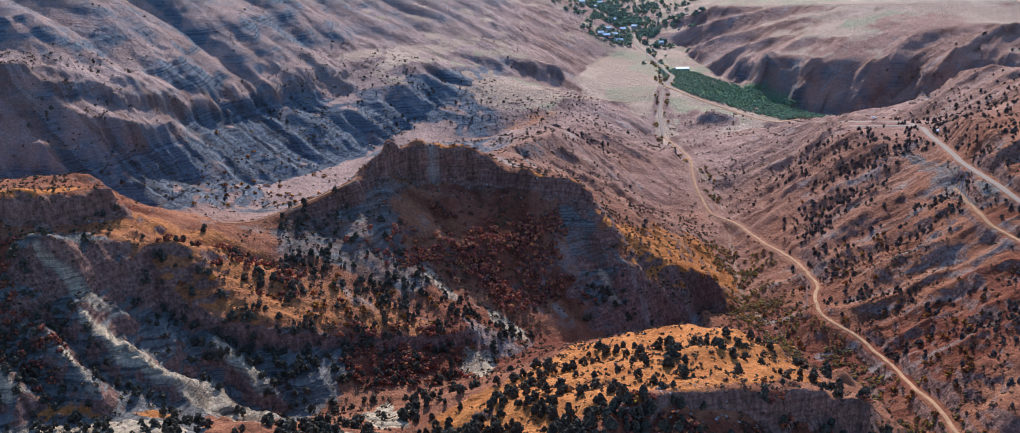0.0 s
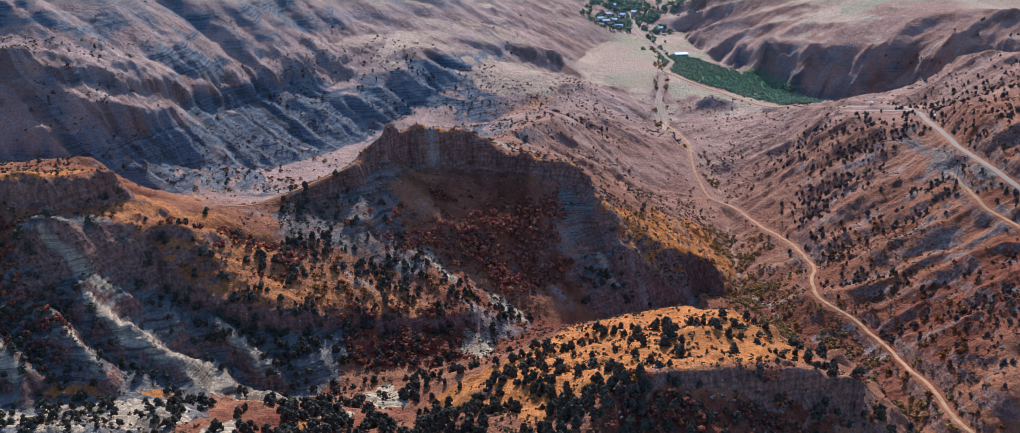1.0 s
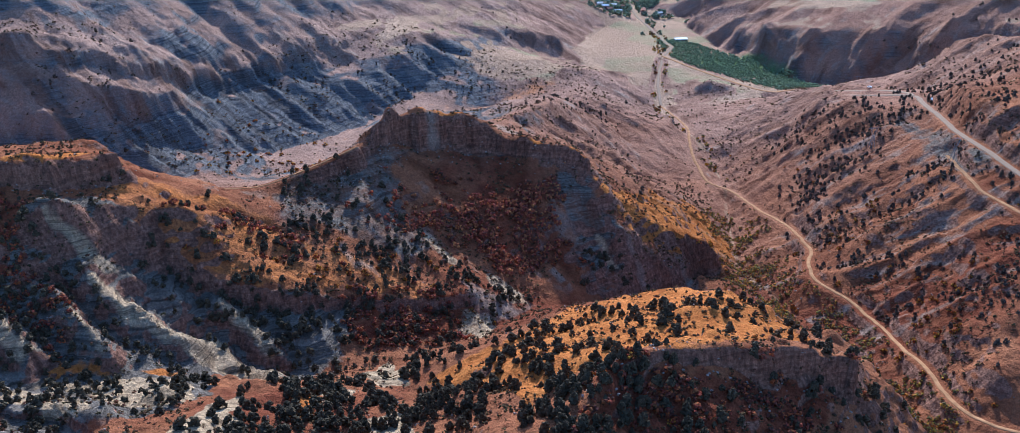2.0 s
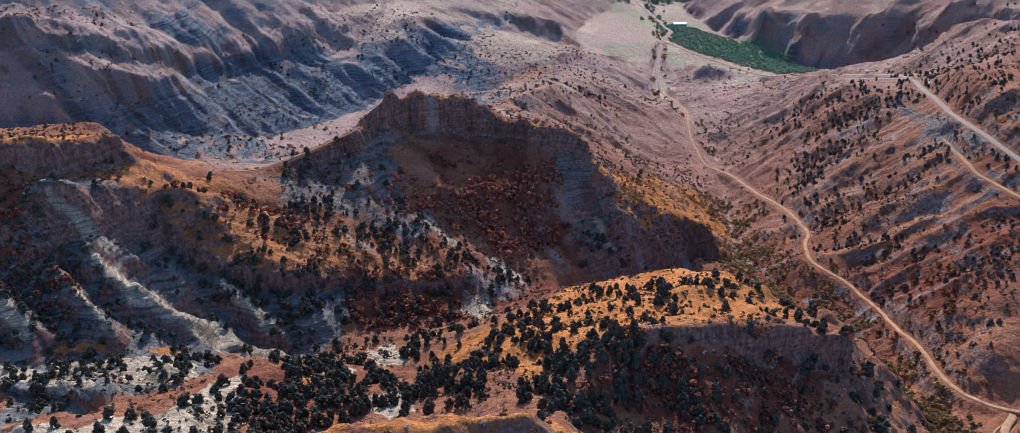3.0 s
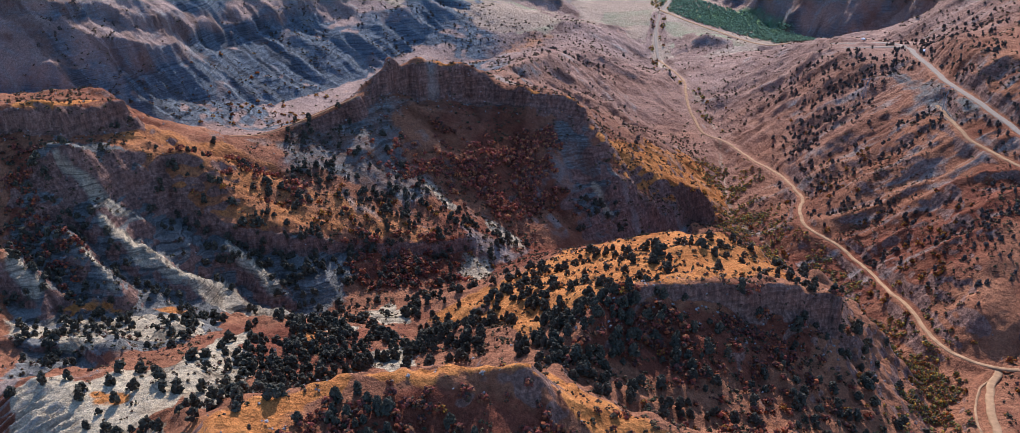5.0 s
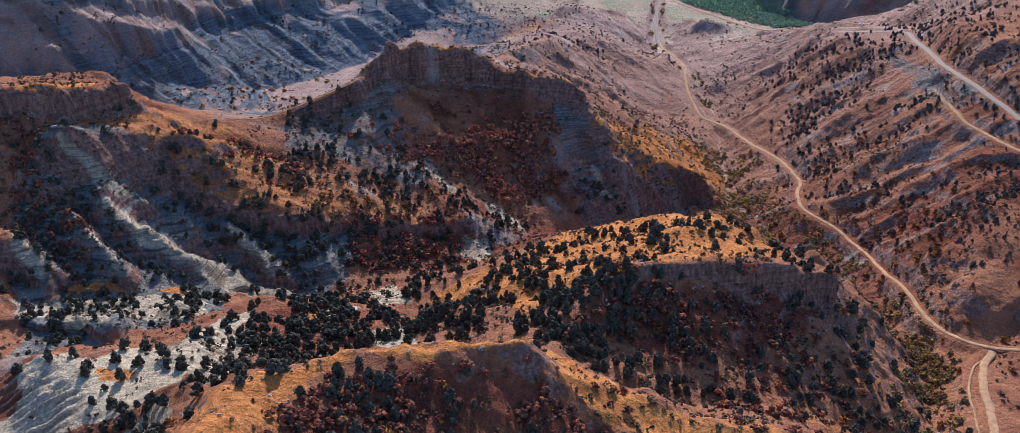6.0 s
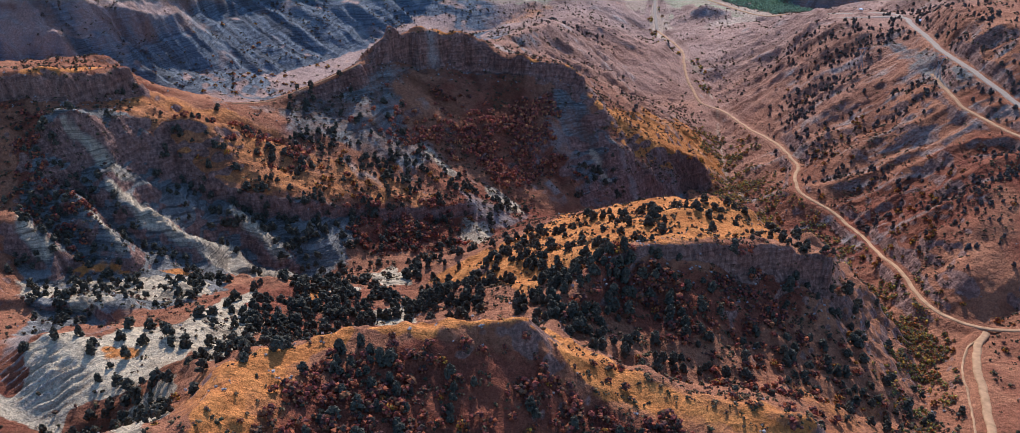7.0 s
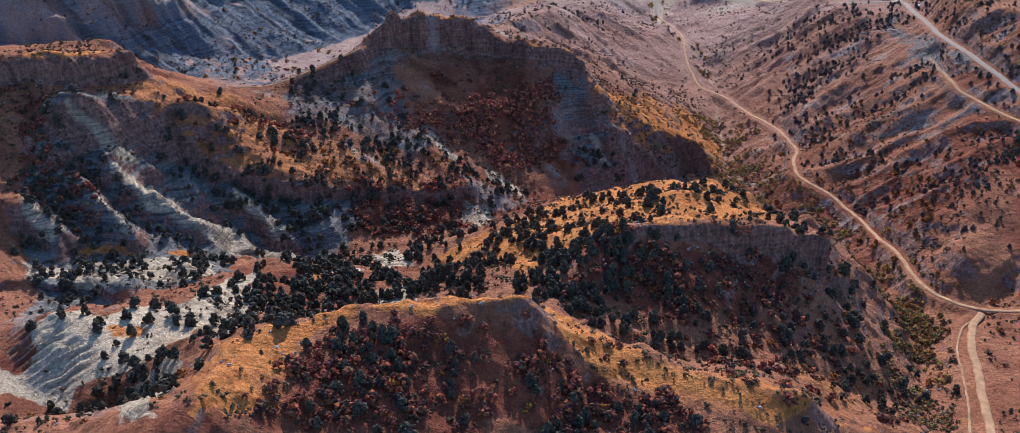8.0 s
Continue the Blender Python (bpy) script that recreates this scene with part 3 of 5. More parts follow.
def bare_land(x, y):
    x, y = np.asarray(x, float), np.asarray(y, float)
    wx = x + 2.6 * fbm(x, y, 34, 3, 21) + 1.6 * fbm(x, y, 7, 2, 24)
    wy = y + 2.6 * fbm(x, y, 34, 3, 31) + 1.6 * fbm(x, y, 7, 2, 34)
    z = grid_read(BASE, wx, wy)
    steep = grid_read(STEEP, x, y)
    s = smooth(0.10, 0.5, steep)
    relief, _, _, _, upper = ribs_at(x, y)
    spur = smooth(10, 50, x) * smooth(185, 150, x) * smooth(690, 740, y) * smooth(1050, 980, y)
    z = z + np.maximum(np.maximum(np.maximum(s, 0.8 * spur), 0.8 * upper), 0.8 * smooth(0.2, 0.6, blob(x, y, -165, 425, 100, 50))) * relief
    z = z + (0.5 + 1.2 * s) * (1 - 0.7 * upper) * fbm(x, y, 26, 5, 41, 0.55)
    # cliffs: steep rock between each rim and its foot
    for rim, foot, reach, force in CLIFFS:
        da, za = near_line(wx, wy, rim)
        db, zb = near_line(wx, wy, foot)
        gap = np.clip(za - zb, 4, 60)
        k = (z - zb) / gap
        rough = 0.14 * fbm(x, y, 20, 3, 55) + 0.07 * fbm(x, y, 4, 2, 57)
        sharp = zb + gap * (0.18 * k + 0.82 * smooth(0.40, 0.62, k + rough))
        near = smooth(reach + 8, reach - 2, da + db) * smooth(-0.25, 0.1, k) * smooth(1.35, 1.0, k)
        z = z + force * (0.55 + 0.45 * smooth(-0.5, 0.3, fbm(x, y, 60, 2, 58))) * near * (sharp - z)
    top, _ = near_line(x, y, BUTTE_CREST)
    z = z + smooth(12, 3, top) * 2.6 * fbm(x, y, 11, 3, 59)
    # ribs of pale rock
    for rib, tall, wide in RIBS:
        flat = [(px, py, 0.0) for px, py in rib]
        lo, hi = np.min(rib, 0) - 40, np.max(rib, 0) + 40
        near = (x > lo[0]) & (x < hi[0]) & (y > lo[1]) & (y < hi[1])
        if near.any():
            d, _ = near_line(wx[near], wy[near], flat)
            z[near] += tall * np.exp(-(d / wide) ** 2) - 0.45 * tall * np.exp(-((d - 2.1 * wide) / (0.8 * wide)) ** 2)
    # bedding ledges on steep rock
    pale = within(x, y, GREY_BADLAND, 6.0, 6.0) * smooth(0.08, 0.25, steep)
    led = smooth(0.45, 0.9, steep) * (1 - pale)
    bed = z + 0.02 * x + 2.0 * fbm(x, y, 120, 2, 51)
    z = z + np.clip(led, 0, 1) * (1 - blob(x, y, -190, 288, 30, 22)) * 0.9 * (value_noise(bed / 4.6, bed * 0, 81) + 0.8 * value_noise(bed / 1.9, bed * 0, 82))
    tread = bed / 2.1 + 0.5 * value_noise(bed / 3.7, bed * 0, 83) + 0.3 * fbm(x, y, 30, 2, 84)
    part_up = tread - np.floor(tread)
    z = z + 0.85 * pale * 2.1 * (smooth(0.5, 0.85, part_up) - part_up)
    return z


def rounded(line, gap=6.0):
    """A line with its bends eased."""
    p = np.array(line, float)
    for _ in range(3):
        q = np.empty((2 * len(p) - 2, 3))
        q[0::2], q[1::2] = 0.75 * p[:-1] + 0.25 * p[1:], 0.25 * p[:-1] + 0.75 * p[1:]
        p = np.vstack((p[:1], q, p[-1:]))
    along = np.concatenate(([0], np.cumsum(np.hypot(*np.diff(p[:, :2], axis=0).T))))
    at = np.linspace(0, along[-1], int(along[-1] / gap) + 2)
    return np.stack([np.interp(at, along, p[:, k]) for k in range(3)], 1)


EASED = [(rounded(line), half) for line, half in ROADS]


def height(x, y):
    """The land with the roads cut into it."""
    z = bare_land(x, y)
    for line, half in EASED:
        lo, hi = line.min(0) - 20, line.max(0) + 20
        near = (x > lo[0]) & (x < hi[0]) & (y > lo[1]) & (y < hi[1])
        if near.any():
            d, level = near_line(x[near], y[near], line)
            keep = smooth(half + 0.6, half + 6.5, d)
            z[near] = level * (1 - keep) + z[near] * keep
    return z


# ---- ground sheet: finer where the way passes nearest ----
def rows_of_y():
    ys, y = [-6000.0, -3000.0, -1500.0, -700.0, -300.0, -60.0, 60.0, 120.0, 150.0], 165.0
    while y < 2500:
        ys.append(y)
        y += (1.0 if y < 520 else 1.3) + 2.2 * max(0, (y - 620) / 600) ** 1.2
    return np.array(ys + [2700, 3100, 3800, 5000, 7500])


def ground_grid(cols=720):
    ys = rows_of_y()
    half = 0.52 * np.clip(ys + 60, 150, 2600) + 40
    u = np.concatenate(([-40, -14, -6, -3, -1.9, -1.4, -1.15], np.linspace(-1, 1, cols), [1.15, 1.4, 1.9, 3, 6, 14, 40]))
    xs = half[:, None] * u[None, :] * np.where(np.abs(u) > 1.01, np.clip(600 / half[:, None], 0.4, 1.0), 1.0)
    xs = np.where(np.abs(u) > 1.01, np.sign(u) * np.maximum(np.abs(xs), half[:, None] * (1 + 0.02 * np.abs(u))), xs)
    return xs, np.repeat(ys[:, None], u.size, 1)


# ---- materials ----
def material(name, rough=0.9):
    m = bpy.data.materials.new(name)
    m.use_nodes = True
    b = m.node_tree.nodes["Principled BSDF"]
    b.inputs["Roughness"].default_value = rough
    b.inputs["Specular IOR Level"].default_value = 0.02
    return m, m.node_tree, b


def node(tree, kind, **sets):
    n = tree.nodes.new(kind)
    for key, value in sets.items():
        if key in n.inputs:
            n.inputs[key].default_value = value
    return n


def noise_node(tree, where, scale, detail=4.0, rough=0.6):
    n = node(tree, "ShaderNodeTexNoise", Scale=scale, Detail=detail, Roughness=rough)
    tree.links.new(where, n.inputs["Vector"])
    return n.outputs["Fac"]


def ramp(tree, value, a, b):
    n = tree.nodes.new("ShaderNodeMapRange")
    n.inputs["From Min"].default_value, n.inputs["From Max"].default_value = a, b
    tree.links.new(value, n.inputs["Value"])
    return n.outputs["Result"]


def mix(tree, fac, a, b, blend="MIX"):
    n = tree.nodes.new("ShaderNodeMix")
    n.data_type, n.blend_type = "RGBA", blend
    for value, socket in ((fac, n.inputs[0]), (a, n.inputs[6]), (b, n.inputs[7])):
        if isinstance(value, bpy.types.NodeSocket):
            tree.links.new(value, socket)
        else:
            socket.default_value = value if socket == n.inputs[0] else (*value, 1)
    return n.outputs[2]


def maths(tree, kind, a, b=0.0):
    n = tree.nodes.new("ShaderNodeMath")
    n.operation = kind
    for value, socket in ((a, n.inputs[0]), (b, n.inputs[1])):
        if isinstance(value, bpy.types.NodeSocket):
            tree.links.new(value, socket)
        else:
            socket.default_value = value
    return n.outputs[0]


def two_tone(tree, where, scale, a, b, detail=4.0):
    return mix(tree, ramp(tree, noise_node(tree, where, scale, detail), 0.3, 0.7), a, b)


def ground_material():
    m, tree, bsdf = material("dry_hillside", 0.95)
    where = tree.nodes.new("ShaderNodeTexCoord").outputs["Object"]
    one, two = tree.nodes.new("ShaderNodeAttribute"), tree.nodes.new("ShaderNodeAttribute")
    one.attribute_name, two.attribute_name = "cover", "cover_more"
    runs = tree.nodes.new("ShaderNodeAttribute")
    runs.attribute_name = "rill"
    haze_mix, crag = tree.nodes.new("ShaderNodeAttribute"), tree.nodes.new("ShaderNodeAttribute")
    haze_mix.attribute_name, crag.attribute_name = "haze", "crag"
    split = []
    for a in (one, two):
        s = tree.nodes.new("ShaderNodeSeparateColor")
        tree.links.new(a.outputs["Color"], s.inputs[0])
        split += [s.outputs[0], s.outputs[1], s.outputs[2]]
    marl, grass, red, grey, green, field = split
    fine = noise_node(tree, where, 0.55, 5.0, 0.7)
    patch = noise_node(tree, where, 0.06, 5.0, 0.65)
    # bedding: thin bands by height, bent a little
    xyz = tree.nodes.new("ShaderNodeSeparateXYZ")
    tree.links.new(where, xyz.inputs[0])
    bend = maths(tree, "MULTIPLY", noise_node(tree, where, 0.02, 3.0), 3.5)
    level = maths(tree, "ADD", xyz.outputs[2], bend)
    comb = tree.nodes.new("ShaderNodeCombineXYZ")
    tree.links.new(level, comb.inputs[2])
    bands = noise_node(tree, comb.outputs[0], 0.5, 4.0, 0.8)
    # Far soil goes paler and slate greyer: distance haze painted into the colour.
    soil = mix(tree, haze_mix.outputs["Fac"], two_tone(tree, where, 0.035, (0.210, 0.078, 0.037), (0.37, 0.152, 0.069), 6.0), two_tone(tree, where, 0.03, (0.245, 0.152, 0.112), (0.48, 0.302, 0.214), 6.0))
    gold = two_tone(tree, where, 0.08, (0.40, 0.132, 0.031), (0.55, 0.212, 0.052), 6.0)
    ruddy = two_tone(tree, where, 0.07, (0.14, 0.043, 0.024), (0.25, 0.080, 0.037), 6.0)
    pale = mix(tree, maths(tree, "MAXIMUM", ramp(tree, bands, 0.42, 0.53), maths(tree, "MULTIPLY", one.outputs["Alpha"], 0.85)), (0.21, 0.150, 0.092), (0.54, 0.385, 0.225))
    slate = mix(tree, ramp(tree, bands, 0.42, 0.54), mix(tree, haze_mix.outputs["Fac"], (0.085, 0.070, 0.056), (0.085, 0.082, 0.084)), mix(tree, haze_mix.outputs["Fac"], (0.215, 0.178, 0.140), (0.18, 0.172, 0.168)))
    meadow = two_tone(tree, where, 0.05, (0.11, 0.16, 0.06), (0.20, 0.24, 0.10))
    plots = tree.nodes.new("ShaderNodeTexVoronoi")
    plots.inputs["Scale"].default_value = 0.016
    tree.links.new(where, plots.inputs["Vector"])
    shade = tree.nodes.new("ShaderNodeSeparateColor")
    tree.links.new(plots.outputs["Color"], shade.inputs[0])
    tilled = mix(tree, shade.outputs[0], (0.36, 0.232, 0.148), (0.52, 0.352, 0.226))
    tilled = mix(tree, ramp(tree, shade.outputs[1], 0.7, 0.8), tilled, (0.34, 0.29, 0.16))
    tilled = mix(tree, ramp(tree, noise_node(tree, where, 0.03, 4.0), 0.35, 0.7), tilled, (0.42, 0.275, 0.17))

    def over(base, top, mask, spread=0.35):
        edge = maths(tree, "ADD", mask, maths(tree, "MULTIPLY", maths(tree, "SUBTRACT", patch, 0.5), spread * 2.2))
        edge = maths(tree, "ADD", edge, maths(tree, "MULTIPLY", maths(tree, "SUBTRACT", fine, 0.5), spread))
        return mix(tree, ramp(tree, edge, 0.35, 0.65), base, top)

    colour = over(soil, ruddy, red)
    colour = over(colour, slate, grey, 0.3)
    colour = over(colour, pale, marl, 0.25)
    colour = over(colour, gold, grass)
    cliff = mix(tree, ramp(tree, bands, 0.35, 0.62), (0.172, 0.090, 0.061), (0.34, 0.188, 0.128))
    cliff = mix(tree, ramp(tree, noise_node(tree, where, 0.3, 6.0, 0.7), 0.5, 0.75), cliff, (0.11, 0.07, 0.055))
    flute = node(tree, "ShaderNodeMapping", Scale=(0.5, 0.5, 0.05))
    tree.links.new(where, flute.inputs["Vector"])
    runs_down = noise_node(tree, flute.outputs[0], 1.0, 5.0, 0.7)
    cliff = mix(tree, 1.0, cliff, mix(tree, ramp(tree, runs_down, 0.35, 0.65), (0.55, 0.52, 0.52), (1.3, 1.25, 1.2)), "MULTIPLY")
    colour = over(colour, cliff, crag.outputs["Fac"], 0.2)
    colour = over(colour, meadow, green, 0.2)
    colour = over(colour, tilled, field, 0.15)
    scree = mix(tree, ramp(tree, patch, 0.3, 0.7), (0.29, 0.225, 0.165), (0.41, 0.345, 0.27))
    # Scree pales the rill crests; their furrows are darkened to paint in shade.
    scree_shade = maths(tree, "ADD", runs.outputs["Fac"], maths(tree, "MULTIPLY", maths(tree, "SUBTRACT", patch, 0.5), 0.9))
    colour = mix(tree, maths(tree, "MULTIPLY", ramp(tree, scree_shade, 0.42, 0.85), 0.55), colour, scree)
    colour = mix(tree, maths(tree, "MULTIPLY", ramp(tree, scree_shade, -0.1, -0.5), 0.8), colour, mix(tree, 1.0, colour, (0.62, 0.58, 0.56), "MULTIPLY"))
    speck = ramp(tree, fine, 0.25, 0.75)
    grain = mix(tree, speck, (0.52, 0.52, 0.52), (1.45, 1.45, 1.45))
    colour = mix(tree, 1.0, colour, grain, "MULTIPLY")
    grit = noise_node(tree, where, 2.4, 3.0, 0.7)
    colour = mix(tree, 1.0, colour, mix(tree, ramp(tree, grit, 0.3, 0.7), (0.60, 0.60, 0.60), (1.40, 1.40, 1.40)), "MULTIPLY")
    tuft = noise_node(tree, where, 1.6, 3.0, 0.6)
    colour = mix(tree, maths(tree, "MULTIPLY", ramp(tree, tuft, 0.58, 0.70), 0.45), colour, (0.09, 0.065, 0.035))
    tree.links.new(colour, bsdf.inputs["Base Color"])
    bump = node(tree, "ShaderNodeBump", Strength=0.95, Distance=2.2)
    coarse = noise_node(tree, where, 0.16, 5.0, 0.62)
    rough = maths(tree, "ADD", maths(tree, "MULTIPLY", fine, 0.75), maths(tree, "MULTIPLY", coarse, 1.2))
    tree.links.new(maths(tree, "ADD", rough, maths(tree, "MULTIPLY", bands, 0.3)), bump.inputs["Height"])
    tree.links.new(bump.outputs[0], bsdf.inputs["Normal"])
    return m


GROUND = ground_material()


GRASSES = [(GRASS_HILL, 0.72), (GRASS_FRONT, 1.2), (GRASS_FRONT_END, 1.2), (GRASS_FRONT_RIDGE, 1.1), (GRASS_PLATEAU, 0.8), (GRASS_BUTTE, 1.0), (GRASS_SPUR, 0.75), (GRASS_BEHIND, 0.34), (GRASS_BENCH, 0.75), (GRASS_TOP, 0.8), (GRASS_COPSE, 0.7), (GRASS_LEFT_SLOPE, 0.48)]
MARLS = [MARL_KNOB, MARL_FLAT, MARL_GULLY, MARL_BENCH, MARL_BENCH_UP, MARL_SCAR, MARL_PAN, MARL_CLEARING]
SCREES = [MARL_RIB_LONG, MARL_RIB_STEP, MARL_RIB_WEST, MARL_RIB_EAST, MARL_RIB_HIGH, SCREE_RAVINE, SCREE_GULLY, SCREE_STREAK, SCREE_FAN]


def covers(x, y, z, slope):
    """What lies on the land: pale marl, golden grass, red earth with some painted shade; grey slate, green, fields."""
    n = fbm(x, y, 90, 4, 61)
    n2 = fbm(x, y, 25, 3, 66)
    upper = ribs_at(x, y)[4]
    marl = any_of(x, y, MARLS, 2.5, 4.0)
    marl = np.maximum(marl, 0.62 * any_of(x, y, SCREES, 3.0, 4.0))
    grass = 0.10 * n
    for outline, amount in GRASSES:
        grass = np.maximum(grass, amount * within(x, y, outline, 3.0, 5.0))
    floor, _ = near_line(x, y, VALLEY_BEHIND)
    grass = np.maximum(grass, 0.3 * smooth(45, 10, floor + 20 * n) + 0.45 * blob(x, y, 150, 300, 60, 45) + 0.75 * blob(x, y, -88, 232, 26, 34) + 0.6 * blob(x, y, 75, 258, 50, 14) + 0.3 * blob(x, y, 30, 960, 70, 90) * smooth(0.4, 0.2, slope))
    grass = np.clip(grass, 0, 1.2) * (1 - np.clip(marl * 1.1, 0, 1) * (1 - within(x, y, GRASS_TOP)))
    red = np.clip((0.30 + 0.4 * n) * smooth(800, 600, y) + 0.35 * blob(x, y, 290, 520, 90, 110), 0, 1)
    # On the faces and hollow this darker red also paints in shade.
    red = np.maximum(red, 0.8 * any_of(x, y, [RED_HILL_FACE, RED_FRONT_FACE, RED_WEST, RED_BAND], 8.0, 9.0))
    red = np.maximum(red, 0.55 * within(x, y, RED_HOLLOW, 14.0, 12.0))
    red = red * (1 - within(x, y, GRASS_LEFT_SLOPE, 5.0, 6.0))
    far_left = smooth(40, -40, x) * smooth(690, 760, y) * smooth(30, 5, z - 0.06 * (900 - y) + 14 * n)
    grey = np.clip(0.42 * upper + 0.75 * far_left * smooth(0.1, 0.3, slope) * (1 - upper) + 0.45 * smooth(0.6, 1.0, slope) * smooth(480, 600, y) * (1 - smooth(180, 230, x) * smooth(1100, 1000, y)) + 0.2 * n2 * smooth(0.25, 0.5, slope) * smooth(480, 600, y), 0, 1)
    grey = np.maximum(grey, 0.85 * within(x, y, GREY_BADLAND, 5.0, 7.0))
    grey = np.maximum(grey, 0.58 * within(x, y, GREY_FLANK, 8.0, 8.0))
    grey = np.maximum(grey, 0.6 * any_of(x, y, [GREY_FACE, GREY_CUTTING], 7.0, 8.0)) * (1 - within(x, y, GRASS_LEFT_SLOPE, 4.0, 5.0))
    green = np.clip(1.0 * blob(x, y, 285, 1225, 75, 90) * smooth(-45, -56, z) + 0.15 * smooth(18, 6, np.abs(x - 208)) * smooth(330, 380, y) * smooth(720, 640, y), 0, 1)
    field = np.clip(0.7 * smooth(-260, -160, x) * smooth(1030, 1120, y) * smooth(230, 150, x) * smooth(0.35, 0.15, slope) + smooth(0.30, 0.10, slope) * smooth(1000, 1130, y) * (0.75 + 0.5 * n) + 0.5 * smooth(-160, 40, x) * smooth(1060, 1160, y) * smooth(200, 120, x) * smooth(0.5, 0.3, slope) + smooth(1330, 1420, y + 60 * n) * smooth(200, 300, x) * 0.8 * smooth(0.45, 0.25, slope), 0, 1) * (1 - np.clip(green * 2, 0, 1))
    bed, _ = near_line(x, y, RIVER[:12])
    marl = np.maximum(marl, 0.48 * smooth(4.0, 1.0, bed + 3.0 * n2) * smooth(560, 640, y))
    return marl, grass, red, grey, green, field


def build_ground():
    xs, ys = ground_grid()
    zs = height(xs, ys)
    far = np.maximum(smooth(900, 1700, np.abs(xs)), np.maximum(smooth(100, -300, ys), smooth(2400, 2900, ys)))
    zs = zs + far * 60 * fbm(xs, ys, 700, 4, 71)
    ny, nx = xs.shape
    gy = np.gradient(zs, axis=0) / np.maximum(np.gradient(ys, axis=0), 0.1)
    gx = np.gradient(zs, axis=1) / np.maximum(np.gradient(xs, axis=1), 0.1)
    slope = np.hypot(box_blur(gx, 3), box_blur(gy, 3))
    mesh = bpy.data.meshes.new("ground")
    verts = np.stack((xs, ys, zs), -1).reshape(-1, 3)
    idx = np.arange(nx * ny).reshape(ny, nx)
    quads = np.stack((idx[:-1, :-1], idx[:-1, 1:], idx[1:, 1:], idx[1:, :-1]), -1).reshape(-1, 4)
    mesh.vertices.add(len(verts))
    mesh.vertices.foreach_set("co", verts.astype(np.float32).ravel())
    mesh.loops.add(quads.size)
    mesh.loops.foreach_set("vertex_index", quads.astype(np.int32).ravel())
    mesh.polygons.add(len(quads))
    mesh.polygons.foreach_set("loop_start", np.arange(0, quads.size, 4, dtype=np.int32))
    mesh.polygons.foreach_set("use_smooth", np.ones(len(quads), dtype=bool))
    mesh.update(calc_edges=True)
    mesh.validate()
    marl, grass, red, grey, green, field = covers(xs, ys, zs, slope)
    for name, three in (("cover", (marl, grass, red)), ("cover_more", (grey, green, field))):
        layer = mesh.attributes.new(name, "FLOAT_COLOR", "POINT")
        data = np.stack([np.clip(c, 0, 1.2) for c in three] + [smooth(0.3, 0.6, blob(xs, ys, -170, 290, 60, 40)) if name == "cover" else np.ones_like(xs)], -1).astype(np.float32)
        layer.data.foreach_set("color", data.ravel())
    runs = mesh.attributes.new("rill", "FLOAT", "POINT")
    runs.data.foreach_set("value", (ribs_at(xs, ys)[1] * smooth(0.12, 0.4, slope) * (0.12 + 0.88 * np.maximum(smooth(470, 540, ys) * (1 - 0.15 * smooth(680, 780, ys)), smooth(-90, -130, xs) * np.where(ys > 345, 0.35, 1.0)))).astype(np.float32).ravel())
    crag = mesh.attributes.new("crag", "FLOAT", "POINT")
    crag.data.foreach_set("value", (smooth(0.75, 1.15, np.hypot(box_blur(gx, 1), box_blur(gy, 1))) * smooth(770, 690, ys) * (1 - np.clip(marl, 0, 1))).astype(np.float32).ravel())
    # Amount of painted haze, growing with distance and on the far left.
    haze = mesh.attributes.new("haze", "FLOAT", "POINT")
    haze.data.foreach_set("value", np.clip((1 - 0.25 * smooth(280, 400, xs) * smooth(1100, 1200, ys)) * 0.85 * smooth(620, 1120, ys + 60 * fbm(xs, ys, 120, 3, 141)) + 0.6 * smooth(40, -80, xs) * smooth(680, 760, ys), 0, 1).astype(np.float32).ravel())
    mesh.materials.append(GROUND)
    return tagged(new("ground", mesh), "dry eroded canyon land of ochre grass, red earth and pale marl", "ground", kind="structure")


build_ground()


# ---- helpers for meshes ----
def mesh_of(name, verts, faces, mat, smooth_faces=False):
    me = bpy.data.meshes.new(name)
    me.from_pydata([tuple(v) for v in verts], [], [tuple(f) for f in faces])
    me.materials.append(mat)
    if smooth_faces:
        me.polygons.foreach_set("use_smooth", [True] * len(me.polygons))
    me.update()
    return me


def big_mesh(name, verts, tris, mat, shade=True):
    """A mesh from arrays of corners and triangles."""
    me = bpy.data.meshes.new(name)
    me.vertices.add(len(verts))
    me.vertices.foreach_set("co", np.asarray(verts, np.float32).ravel())
    me.loops.add(tris.size)
    me.loops.foreach_set("vertex_index", np.asarray(tris, np.int32).ravel())
    me.polygons.add(len(tris))
    me.polygons.foreach_set("loop_start", np.arange(0, tris.size, 3, dtype=np.int32))
    me.polygons.foreach_set("use_smooth", np.full(len(tris), shade))
    me.update(calc_edges=True)
    me.materials.append(mat)
    return me


def part(name, me, parent, label=""):
    ob = new(name, me)
    ob.parent = parent
    return tagged(ob, label)


